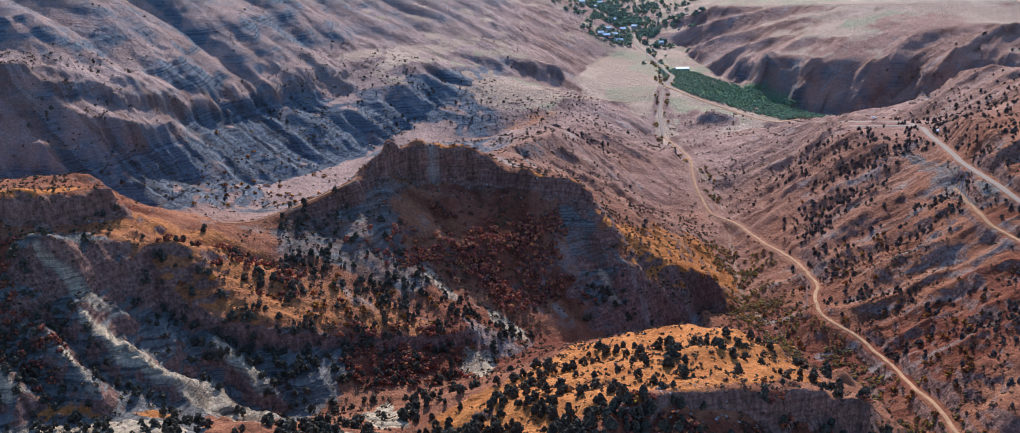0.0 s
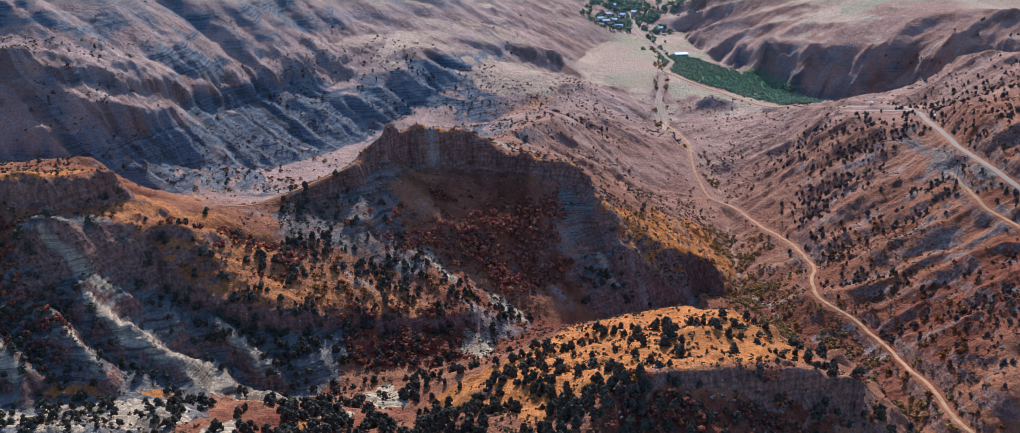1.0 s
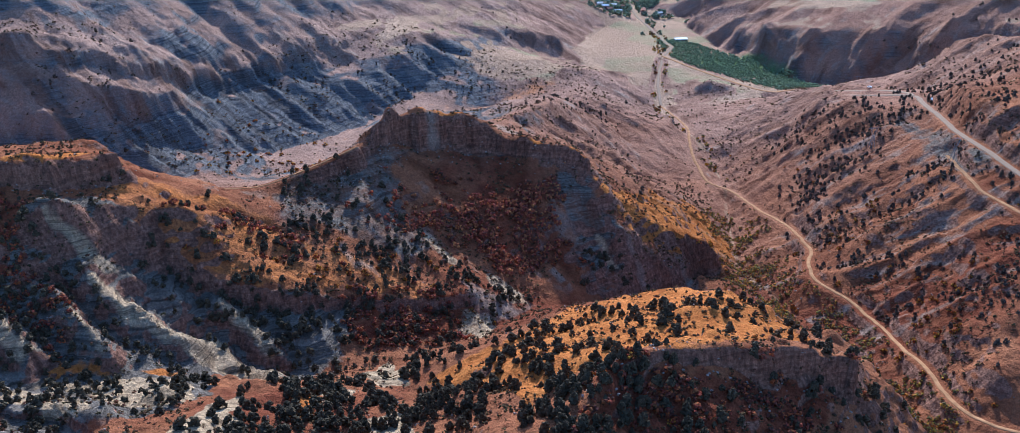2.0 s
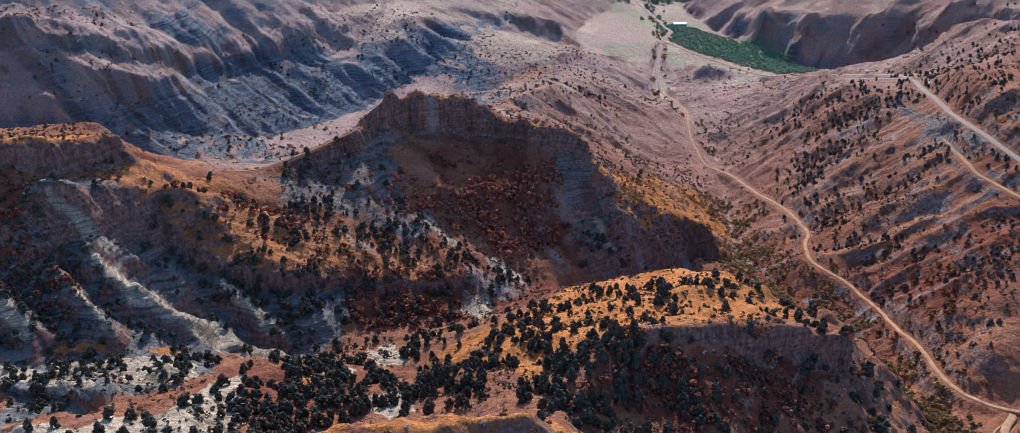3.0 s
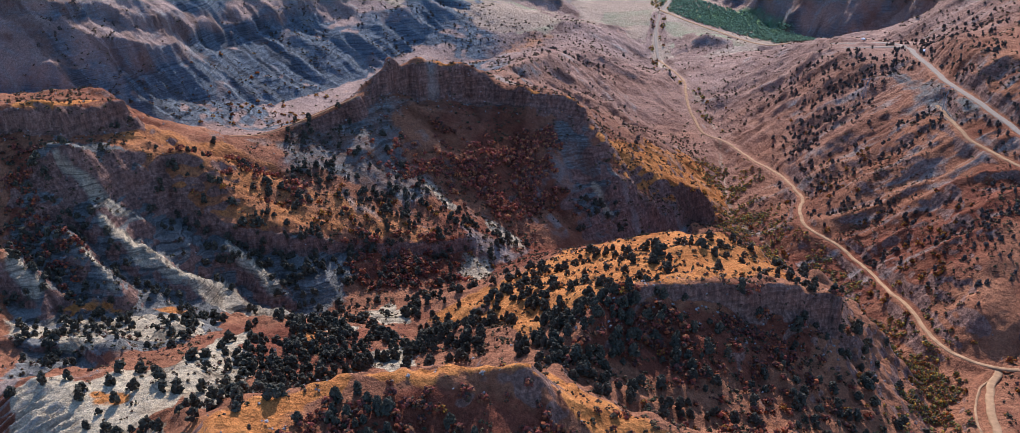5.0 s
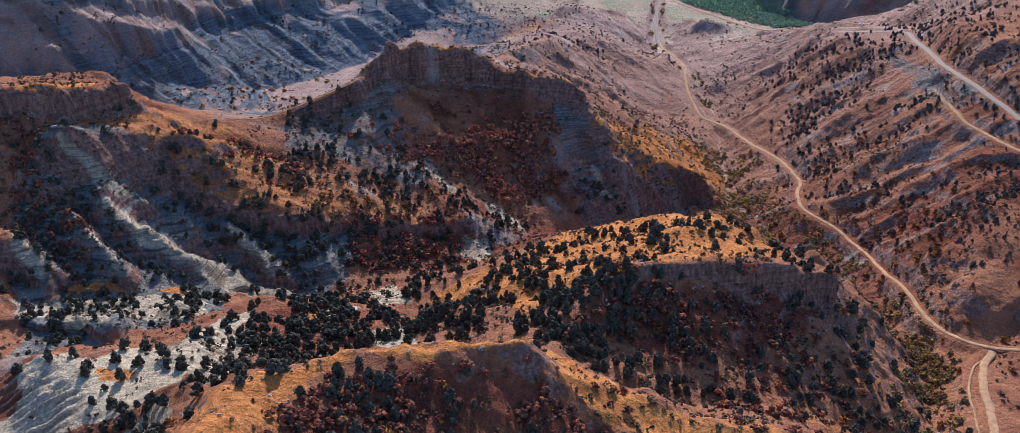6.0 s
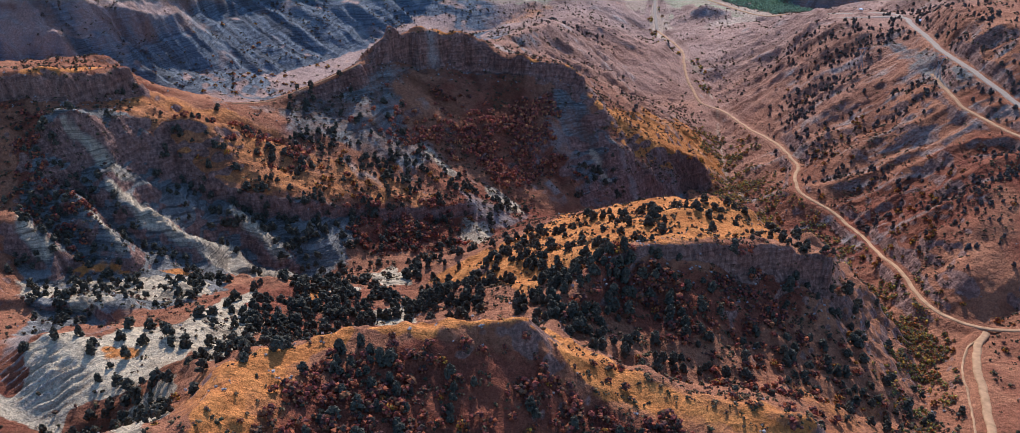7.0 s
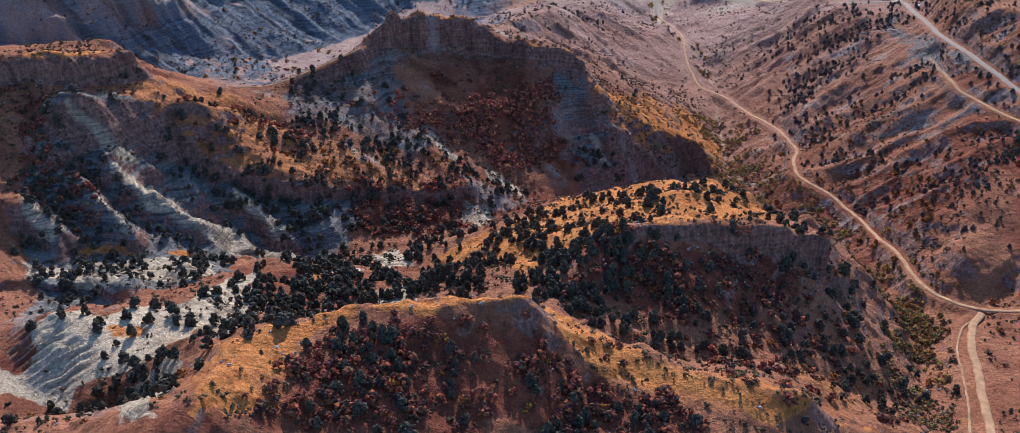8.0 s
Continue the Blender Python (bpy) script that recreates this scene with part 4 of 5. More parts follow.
def cuboid(x0, y0, z0, x1, y1, z1):
    v = [(x, y, z) for z in (z0, z1) for y in (y0, y1) for x in (x0, x1)]
    return v, [(0, 2, 3, 1), (4, 5, 7, 6), (0, 1, 5, 4), (2, 6, 7, 3), (0, 4, 6, 2), (1, 3, 7, 5)]


def rod(a, b, r, sides=4):
    a, b = Vector(a), Vector(b)
    turn = (b - a).to_track_quat("Z", "Y").to_matrix()
    v = [tuple(p + turn @ Vector((r * math.cos(2 * math.pi * k / sides), r * math.sin(2 * math.pi * k / sides), 0))) for p in (a, b) for k in range(sides)]
    f = [(k, (k + 1) % sides, sides + (k + 1) % sides, sides + k) for k in range(sides)]
    return v, f + [tuple(range(sides - 1, -1, -1)), tuple(range(sides, 2 * sides))]


def joined(pieces):
    verts, faces = [], []
    for v, f in pieces:
        n = len(verts)
        verts += list(v)
        faces += [tuple(i + n for i in q) for q in f]
    return verts, faces


def plain(name, colour, vary=0.2, scale=1.0, rough=0.85, metal=0.0, island=False, coloured=(), leafy=0.0):
    """A paint or leaf colour with grain; island: each clump differs."""
    m, tree, bsdf = material(name, rough)
    bsdf.inputs["Metallic"].default_value = metal
    where = tree.nodes.new("ShaderNodeTexCoord").outputs["Object"]
    grain = ramp(tree, noise_node(tree, where, scale, 4.0), 0.25, 0.75)
    lo, hi = tuple(c * (1 - vary) for c in colour), tuple(c * (1 + vary) for c in colour)
    out = mix(tree, grain, lo, hi)
    if island:
        geo = tree.nodes.new("ShaderNodeNewGeometry").outputs["Random Per Island"]
        own = tree.nodes.new("ShaderNodeObjectInfo").outputs["Random"]
        pick = maths(tree, "FRACT", maths(tree, "ADD", geo, maths(tree, "MULTIPLY", own, 3.7)))
        if coloured:
            r = tree.nodes.new("ShaderNodeValToRGB")
            r.color_ramp.interpolation = "CONSTANT"
            while len(r.color_ramp.elements) < len(coloured):
                r.color_ramp.elements.new(0.5)
            for k, c in enumerate(coloured):
                r.color_ramp.elements[k].position, r.color_ramp.elements[k].color = k / len(coloured), (*c, 1)
            tree.links.new(pick, r.inputs[0])
            out = mix(tree, 1.0, r.outputs[0], mix(tree, grain, (1 - vary,) * 3, (1 + vary,) * 3), "MULTIPLY")
        else:
            out = mix(tree, 1.0, out, mix(tree, pick, (0.65, 0.65, 0.65), (1.35, 1.35, 1.35)), "MULTIPLY")
    tree.links.new(out, bsdf.inputs["Base Color"])
    if leafy:
        thin = tree.nodes.new("ShaderNodeBsdfTranslucent")
        tree.links.new(mix(tree, 1.0, out, (1.25, 1.2, 0.9), "MULTIPLY"), thin.inputs["Color"])
        both = tree.nodes.new("ShaderNodeMixShader")
        both.inputs[0].default_value = leafy
        tree.links.new(bsdf.outputs[0], both.inputs[1])
        tree.links.new(thin.outputs[0], both.inputs[2])
        tree.links.new(both.outputs[0], tree.nodes["Material Output"].inputs["Surface"])
    return m


DUST = plain("dusty_road", (0.385, 0.21, 0.098), 0.35, 0.25)
ASPHALT = plain("worn_asphalt", (0.31, 0.225, 0.155), 0.15, 0.6)
JUNIPER = plain("juniper_needles", (0.088, 0.071, 0.045), 0.4, 1.4, island=True, leafy=0.2)
# Far copy of the juniper needles, greyed and lightened to paint in haze.
HAZY_JUNIPER = plain("hazy_juniper_needles", (0.100, 0.076, 0.058), 0.35, 1.4, island=True, leafy=0.2)
BARK = plain("juniper_bark", (0.10, 0.07, 0.05), 0.3, 3.0)
AUTUMN = plain("autumn_leaves", (0.2, 0.1, 0.05), 0.3, 1.2, island=True, coloured=((0.40, 0.13, 0.03), (0.14, 0.06, 0.03), (0.48, 0.22, 0.035), (0.18, 0.10, 0.035), (0.28, 0.07, 0.04), (0.50, 0.28, 0.04)), leafy=0.35)
RED_LEAF = plain("red_thicket_leaves", (0.2, 0.1, 0.05), 0.3, 1.2, island=True, coloured=((0.30, 0.085, 0.055), (0.14, 0.062, 0.048), (0.24, 0.11, 0.05), (0.44, 0.14, 0.055), (0.09, 0.06, 0.04), (0.20, 0.075, 0.052)), leafy=0.35)
GREEN_LEAF = plain("stream_shrub_leaves", (0.1, 0.1, 0.05), 0.3, 1.2, island=True, coloured=((0.28, 0.25, 0.07), (0.20, 0.17, 0.07), (0.42, 0.30, 0.05), (0.15, 0.13, 0.06), (0.56, 0.31, 0.045), (0.46, 0.17, 0.05), (0.24, 0.14, 0.08), (0.30, 0.12, 0.07), (0.19, 0.14, 0.09)), leafy=0.35)
# Valley and orchard leaves paled towards grey: haze put into their colour.
VALLEY_LEAF = plain("valley_tree_leaves", (0.30, 0.34, 0.26), 0.3, 0.6, island=True, leafy=0.55)
ORCHARD_LEAF = plain("orchard_leaves", (0.30, 0.36, 0.26), 0.3, 0.6, island=True, leafy=0.55)
SCRUB = plain("low_scrub", (0.1, 0.07, 0.04), 0.3, 1.0, island=True, coloured=((0.09, 0.06, 0.032), (0.05, 0.045, 0.022), (0.16, 0.10, 0.045), (0.12, 0.055, 0.035)))
STONE = plain("broken_rock", (0.30, 0.235, 0.19), 0.3, 0.7, island=True)


# ---- roads ----
def build_road(name, line, half, mat, label):
    p = rounded(line, 2.5)
    t = np.gradient(p[:, :2], axis=0)
    t /= np.hypot(t[:, 0], t[:, 1])[:, None]
    side = np.stack((t[:, 1], -t[:, 0]), 1)
    wave = 0.6 * fbm(p[:, 0], p[:, 1], 9, 3, 91)
    across = [(-1.12, -0.5), (-1.0, 0.22), (-0.55, 0.30), (-0.3, 0.36), (0.3, 0.36), (0.55, 0.30), (1.0, 0.22), (1.12, -0.5)]
    verts = []
    for k, up in across:
        off = half * k + (wave if abs(k) > 0.9 else 0)
        verts.append(np.stack((p[:, 0] + side[:, 0] * off, p[:, 1] + side[:, 1] * off, p[:, 2] + up), 1))
    verts = np.stack(verts, 1)
    n, m = verts.shape[:2]
    idx = np.arange(n * m).reshape(n, m)
    q = np.stack((idx[:-1, :-1], idx[:-1, 1:], idx[1:, 1:], idx[1:, :-1]), -1).reshape(-1, 4)
    tris = np.vstack((q[:, [0, 1, 2]], q[:, [0, 2, 3]]))
    return tagged(new(name, big_mesh(name, verts.reshape(-1, 3), tris, mat)), label, "road", kind="structure")


build_road("road", DIRT_TRACK, 1.3, DUST, "pale dusty dirt track winding along the canyon floor")
build_road("road", BRANCH_TRACK, 1.9, DUST, "pale dusty dirt track branching beside the stream")
build_road("road", PARALLEL_TRACK, 0.55, DUST, "thin dusty wheel track beside the dirt track")
build_road("road", HIGHWAY, 2.5, ASPHALT, "pale worn mountain road cut into the grey slope")
build_road("road", SPUR_ROAD, 2.3, ASPHALT, "pale gravel lay-by road on the shoulder")
build_road("road", SIDE_TRACK, 1.5, DUST, "ochre side track below the mountain road")
build_road("road", CREST_PATH, 0.55, DUST, "pale foot track along the saddle crest")
build_road("road", VALLEY_ROAD, 1.7, ASPHALT, "pale straight valley road leading to the village")
build_road("road", ORCHARD_ROAD, 1.6, DUST, "pale farm track beside the green orchard")


# ---- plants ----
OCTA = np.array([(1, 0, 0), (-1, 0, 0), (0, 1, 0), (0, -1, 0), (0, 0, 1), (0, 0, -1)], float)
OCTA_T = np.array([(0, 2, 4), (2, 1, 4), (1, 3, 4), (3, 0, 4), (2, 0, 5), (1, 2, 5), (3, 1, 5), (0, 3, 5)])


def clumps(rng, centres, sizes, ragged=0.32):
    """Leaf clumps: small ragged eight-sided tufts."""
    n = len(centres)
    turn = rng.random((n, 3)) * 6.28
    c, s = np.cos(turn), np.sin(turn)
    v = np.repeat(OCTA[None], n, 0) * (1 + ragged * rng.uniform(-1, 1, (n, 6, 1)))
    for k, (i, j) in enumerate(((0, 1), (1, 2), (0, 2))):
        a, b = v[..., i].copy(), v[..., j].copy()
        v[..., i], v[..., j] = a * c[:, k, None] - b * s[:, k, None], a * s[:, k, None] + b * c[:, k, None]
    v = v * sizes[:, None, None] + centres[:, None, :]
    t = OCTA_T[None] + 6 * np.arange(n)[:, None, None]
    return v.reshape(-1, 3), t.reshape(-1, 3)


def crown(rng, kind, n):
    """Clump centres and sizes of a crown one metre high and as wide as its kind grows."""
    if kind == "juniper":
        h = rng.random(n) ** 0.8
        r = 0.35 * np.clip(1.04 - h, 0, 1) ** 0.45 * np.clip(0.62 + 3.0 * h, 0, 1)
        a = rng.random(n) * 6.28
        k = r * (0.5 + 0.5 * np.sqrt(rng.random(n))) * (1 + 0.25 * np.sin(a * 2 + rng.random() * 6))
        centres = np.stack((k * np.cos(a), k * np.sin(a), 0.06 + 0.86 * h), 1)
        return centres, (0.235 - 0.08 * h) * rng.uniform(0.8, 1.25, n) * (26 / max(n, 12)) ** 0.33
    a, h = rng.random(n) * 6.28, rng.random(n)
    k = 0.62 * np.sqrt(rng.random(n)) * np.sqrt(np.clip(1.1 - h ** 2, 0, 1))
    centres = np.stack((k * np.cos(a), k * np.sin(a), 0.12 + 0.72 * h), 1)
    return centres, 0.22 * rng.uniform(0.7, 1.3, n) * (18 / max(n, 6)) ** 0.33


def scatter(rng, count, box, density, gap=0.0):
    """Places at random where density allows, no two nearer than gap."""
    x0, x1, y0, y1 = box
    xs, ys = rng.uniform(x0, x1, count), rng.uniform(y0, y1, count)
    ok = rng.random(count) < density(xs, ys)
    xs, ys = xs[ok], ys[ok]
    if gap:
        taken, keep = {}, []
        for i, (x, y) in enumerate(zip(xs, ys)):
            cell = (int(x // gap), int(y // gap))
            if cell not in taken:
                taken[cell] = i
                keep.append(i)
        xs, ys = xs[keep], ys[keep]
    return xs, ys


def plant_stuff(name, rng, xs, ys, size, kind, n, mat, label, category, squash=1.0):
    """Many plants joined into one."""
    zs = height(xs.copy(), ys.copy())
    verts, tris, base = [], [], 0
    for k in range(12):
        pick = np.arange(len(xs)) % 12 == k
        cs, ss = crown(rng, kind, n)
        v, t = clumps(rng, cs, ss)
        m = int(pick.sum())
        if not m:
            continue
        scale = size * rng.uniform(0.6, 1.3, m)
        wide = scale * rng.uniform(0.85, 1.2, m)
        turn = rng.random(m) * 6.28
        c, s = np.cos(turn)[:, None], np.sin(turn)[:, None]
        px = (v[None, :, 0] * c - v[None, :, 1] * s) * wide[:, None] + xs[pick][:, None]
        py = (v[None, :, 0] * s + v[None, :, 1] * c) * wide[:, None] + ys[pick][:, None]
        pz = v[None, :, 2] * scale[:, None] * squash + zs[pick][:, None] - 0.15
        verts.append(np.stack((px, py, pz), -1).reshape(-1, 3))
        tris.append((t[None] + base + len(v) * np.arange(m)[:, None, None]).reshape(-1, 3))
        base += m * len(v)
    me = big_mesh(name, np.vstack(verts), np.vstack(tris), mat, False)
    return tagged(new(name, me), label, category, kind="stuff")


def steepness(x, y):
    return grid_read(STEEP, x, y)


def gully(x, y):
    """One in the furrows, nought on the ribs."""
    return ribs_at(x, y)[2]


def off_road(x, y):
    ok = np.ones(np.shape(x))
    for line, half in EASED:
        d, _ = near_line(x, y, line[::2])
        ok = ok * (d > half + 2.0)
    return ok


def near_hill_woods(x, y):
    open_grass = any_of(x, y, [GRASS_FRONT, GRASS_FRONT_END, GRASS_FRONT_RIDGE], 3.0, 3.0)
    d = np.maximum(0.75 * within(x, y, WOOD_COPSE, 5.0, 5.0), 0.13 * within(x, y, GRASS_HILL, 4.0, 4.0))
    d = np.maximum(d, 0.42 * blob(x, y, -8, 395, 34, 34))
    d = np.maximum(d, 0.8 * within(x, y, WOOD_FACE, 5.0, 5.0))
    d = np.maximum(d, 0.42 * within(x, y, RED_HILL_FACE, 5.0, 5.0))
    d = np.maximum(d, 0.4 * within(x, y, WOOD_FRONT, 4.0, 4.0))
    d = np.maximum(d, 0.14 * within(x, y, RED_FRONT_FACE, 4.0, 4.0))
    d = np.maximum(d, 0.19 * any_of(x, y, [MARL_KNOB, MARL_GULLY, MARL_FLAT], 8.0, 6.0) * (1 - blob(x, y, -188, 284, 22, 20)))
    d = np.maximum(d, 0.20 * blob(x, y, 130, 325, 50, 40) + 0.25 * blob(x, y, 165, 390, 25, 40) + 0.45 * blob(x, y, -140, 255, 45, 16) + 0.6 * blob(x, y, 55, 305, 34, 13))
    return np.clip(d * (0.75 + 0.6 * fbm(x, y, 22, 3, 101)), 0, 1) * off_road(x, y) * (1 - 0.95 * open_grass)


def build_juniper(rng, n=46):
    tree_ob = new("juniper_tree")
    cs, ss = crown(rng, "juniper", n)
    v, t = clumps(rng, cs, ss)
    trunk = [rod((0, 0, -0.12), (0.01, 0.0, 0.16), 0.05, 6), rod((0.01, 0, 0.12), (0.07, 0.05, 0.45), 0.025, 5), rod((0.01, 0, 0.12), (-0.06, -0.03, 0.5), 0.025, 5), rod((0.0, 0, 0.14), (0.0, 0.02, 0.8), 0.022, 5)]
    part("trunk", mesh_of("trunk", *joined(trunk), BARK), tree_ob, "grey-brown twisted trunk")
    part("crown", big_mesh("crown", v, t, JUNIPER, False), tree_ob)
    return tagged(tree_ob, "dark green juniper tree on the dry golden hillside", "tree", "junipers on the near hills")


def build_shrub(rng, mat, label, group):
    bush = new("shrub")
    cs, ss = crown(rng, "round", 22)
    v, t = clumps(rng, cs, ss)
    for a in (0.3, 1.7, 2.9, 4.2, 5.4):
        part("stem", mesh_of("stem", *rod((0, 0, -0.1), (0.35 * math.cos(a), 0.35 * math.sin(a), 0.55), 0.025, 5), BARK), bush, "thin bare brown stem")
    part("foliage", big_mesh("foliage", v, t, mat, False), bush)
    return tagged(bush, label, "shrub", group)


def plant_things(model_list, rng, xs, ys, size):
    zs, poses = height(xs.copy(), ys.copy()), []
    for x, y, z in zip(xs, ys, zs):
        k = size * rng.uniform(0.62, 1.3)
        m = pose(x, y, z, 0, 0, rng.uniform(0, 360)) @ Matrix.Diagonal((k * rng.uniform(0.85, 1.15), k * rng.uniform(0.85, 1.15), k, 1))
        poses.append(m)
    for i, m in enumerate(poses[len(model_list):]):
        copy_thing(model_list[i % len(model_list)], m)
    for ob, m in zip(model_list, poses):
        ob.matrix_basis = m


rng = np.random.default_rng(5)
xs, ys = scatter(rng, 9000, (-215, 215, 205, 465), near_hill_woods, 3.6)
order = np.argsort(np.hypot(xs - 10, ys - 300))
near_some = order[:300]
rest = order[300:]
plant_things([build_juniper(rng) for _ in range(6)], rng, xs[near_some], ys[near_some], 4.8)
plant_stuff("juniper_wood", rng, xs[rest], ys[rest], 4.7, "juniper", 22, JUNIPER, "dark junipers scattered over the near hills", "trees")


def left_woods(x, y):
    d = np.maximum(0.6 * within(x, y, WOOD_BAND, 4.0, 4.0), 0.10 * within(x, y, GRASS_LEFT_SLOPE, 4.0, 4.0))
    d = np.maximum(d, 0.42 * within(x, y, WOOD_FLANK, 5.0, 6.0))
    d = np.maximum(d, 0.10 * within(x, y, GREY_FLANK, 5.0, 6.0))
    d = np.maximum(d, 0.28 * within(x, y, WOOD_WEST, 5.0, 6.0))
    d = np.maximum(d, 0.35 * within(x, y, RED_BAND, 5.0, 6.0))
    d = np.maximum(d, 0.32 * within(x, y, GREY_BADLAND, 5.0, 6.0) * gully(x, y) * (1 - any_of(x, y, MARLS, 4.0, 4.0)))
    d = np.maximum(d, 0.30 * within(x, y, RED_WEST, 6.0, 6.0) + 0.25 * blob(x, y, -190, 560, 30, 7) + 0.35 * blob(x, y, -60, 450, 60, 16) + 0.30 * blob(x, y, 70, 606, 22, 16))
    return np.clip(d * (0.6 + 0.8 * fbm(x, y, 24, 3, 103)), 0, 1) * (y > 345) * (np.hypot(x + 60, y - 360) > 60) * (within(x, y, WOOD_COPSE) < 0.3)


xs, ys = scatter(rng, 15000, (-320, 110, 345, 640), left_woods, 3.2)
plant_stuff("juniper_wood", rng, xs, ys, 4.0, "juniper", 18, JUNIPER, "dark junipers in the gullies below the butte", "trees")


def right_woods(x, y):
    d = smooth(205, 250, x) * smooth(420, 480, y) * smooth(960, 800, y) * (0.10 + 0.8 * gully(x, y)) * smooth(0.12, 0.3, steepness(x, y))
    d = d * (0.4 + 1.1 * fbm(x, y, 45, 3, 105)) + 0.10 * smooth(330, 350, x) * smooth(1000, 600, y)
    return np.clip(0.55 * d, 0, 1) * off_road(x, y)


xs, ys = scatter(rng, 16000, (195, 480, 420, 1000), right_woods, 3.6)
plant_stuff("juniper_wood", rng, xs, ys, 2.9, "juniper", 16, HAZY_JUNIPER, "dark junipers filling the furrows of the ribbed slope", "trees")


def far_woods(x, y):
    d = 0.35 * smooth(40, -20, x) * smooth(740, 800, y) * gully(x, y) * smooth(0.15, 0.35, steepness(x, y)) * (1 - ribs_at(x, y)[4]) + 0.5 * blob(x, y, 90, 880, 70, 130) * (0.1 + gully(x, y)) + 0.5 * blob(x, y, 45, 960, 14, 40) + 0.1 * smooth(300, 380, x) * smooth(1080, 1160, y) * smooth(1290, 1230, y)
    return np.clip(d * (0.25 + 1.2 * fbm(x, y, 70, 3, 107)), 0, 1) * off_road(x, y)


xs, ys = scatter(rng, 16000, (-480, 700, 640, 1400), far_woods, 5.0)
plant_stuff("far_bushes", rng, xs, ys, 3.2, "juniper", 8, HAZY_JUNIPER, "tiny dark bushes dotted over the distant slopes", "bushes")


# autumn thickets
def stream_band(x, y):
    d, _ = near_line(x, y, RIVER[:9])
    return np.clip(0.7 * smooth(34, 8, d) * (0.45 + 1.1 * fbm(x, y, 14, 3, 111)), 0, 1) * off_road(x, y) * smooth(0.9, 0.6, steepness(x, y))


xs, ys = scatter(rng, 17000, (130, 262, 300, 800), stream_band, 2.2)
order = np.argsort(np.hypot(xs - 215, ys - 400))
near_some, rest = order[:150], order[150:]
models = [build_shrub(rng, GREEN_LEAF, "leafy green and yellow shrub beside the dry stream", "shrubs along the stream") for _ in range(4)]
plant_things(models, rng, xs[near_some], ys[near_some], 2.7)
plant_stuff("stream_thicket", rng, xs[rest], ys[rest], 2.3, "round", 12, GREEN_LEAF, "green and yellow thicket along the stream", "shrubs", 0.85)


def red_band(x, y):
    d = np.maximum(0.4 * within(x, y, HERB_HOLLOW, 5.0, 6.0), 0.35 * within(x, y, RED_HOLLOW, 5.0, 6.0))
    d = np.maximum(d, 0.8 * within(x, y, RED_BAND, 4.0, 5.0))
    d = np.maximum(d, 0.7 * within(x, y, RED_WEST, 5.0, 6.0))
    d = np.maximum(d, 0.75 * any_of(x, y, [RED_HILL_FACE, WOOD_FRONT], 4.0, 5.0))
    d = np.maximum(d, 0.45 * within(x, y, RED_FRONT_FACE, 4.0, 5.0))
    d = np.maximum(d, 0.3 * blob(x, y, 140, 335, 40, 25) + 0.3 * blob(x, y, 95, 290, 45, 22) + 0.5 * blob(x, y, -150, 535, 24, 12) + 0.4 * blob(x, y, -60, 590, 25, 16))
    return np.clip(d * (0.6 + 0.7 * fbm(x, y, 20, 3, 113)), 0, 1)


xs, ys = scatter(rng, 22000, (-300, 190, 205, 650), red_band, 2.2)
plant_stuff("red_thicket", rng, xs, ys, 3.2, "round", 14, RED_LEAF, "rust-red autumn thicket on the shaded slopes", "shrubs", 0.9)


HOLLOW_LEAF = plain("hollow_thicket_leaves", (0.3, 0.12, 0.06), 0.3, 1.2, island=True, coloured=((0.48, 0.16, 0.09), (0.36, 0.11, 0.08), (0.26, 0.10, 0.07), (0.54, 0.26, 0.10), (0.40, 0.15, 0.07), (0.18, 0.10, 0.07)), leafy=0.4)


def hollow_band(x, y):
    return np.clip((0.75 * within(x, y, HERB_HOLLOW, 5.0, 7.0) + 0.35 * blob(x, y, -60, 600, 22, 14) + 0.3 * blob(x, y, -150, 540, 26, 12) + 0.3 * blob(x, y, -60, 505, 26, 14)) * (0.6 + 0.8 * fbm(x, y, 14, 2, 119)), 0, 1)


xs, ys = scatter(rng, 16000, (-200, 60, 480, 680), hollow_band, 3.4)
plant_stuff("hollow_thicket", rng, xs, ys, 3.5, "round", 14, HOLLOW_LEAF, "red and orange rounded bushes in the hollow of the butte", "shrubs", 0.95)


def autumn_band(x, y):
    d = 0.5 * blob(x, y, -130, 520, 45, 16) + 0.35 * blob(x, y, -60, 535, 60, 22) + 0.55 * blob(x, y, 255, 450, 45, 60) + 0.45 * blob(x, y, 285, 520, 60, 60) + 0.25 * blob(x, y, 240, 640, 40, 120) + 0.35 * blob(x, y, -30, 228, 90, 16) + 0.25 * blob(x, y, 100, 330, 70, 40) + 0.3 * blob(x, y, -215, 850, 60, 60) + 0.3 * blob(x, y, -190, 800, 60, 30) + 0.3 * blob(x, y, 160, 660, 30, 40) + 0.35 * blob(x, y, 250, 350, 40, 60)
    return np.clip(0.8 * d * (0.4 + 1.0 * fbm(x, y, 26, 3, 115)), 0, 1) * off_road(x, y)


xs, ys = scatter(rng, 16000, (-330, 420, 205, 930), autumn_band, 2.4)
order = np.argsort(np.hypot(xs - 250, ys - 430))
near_some, rest = order[:170], order[170:]
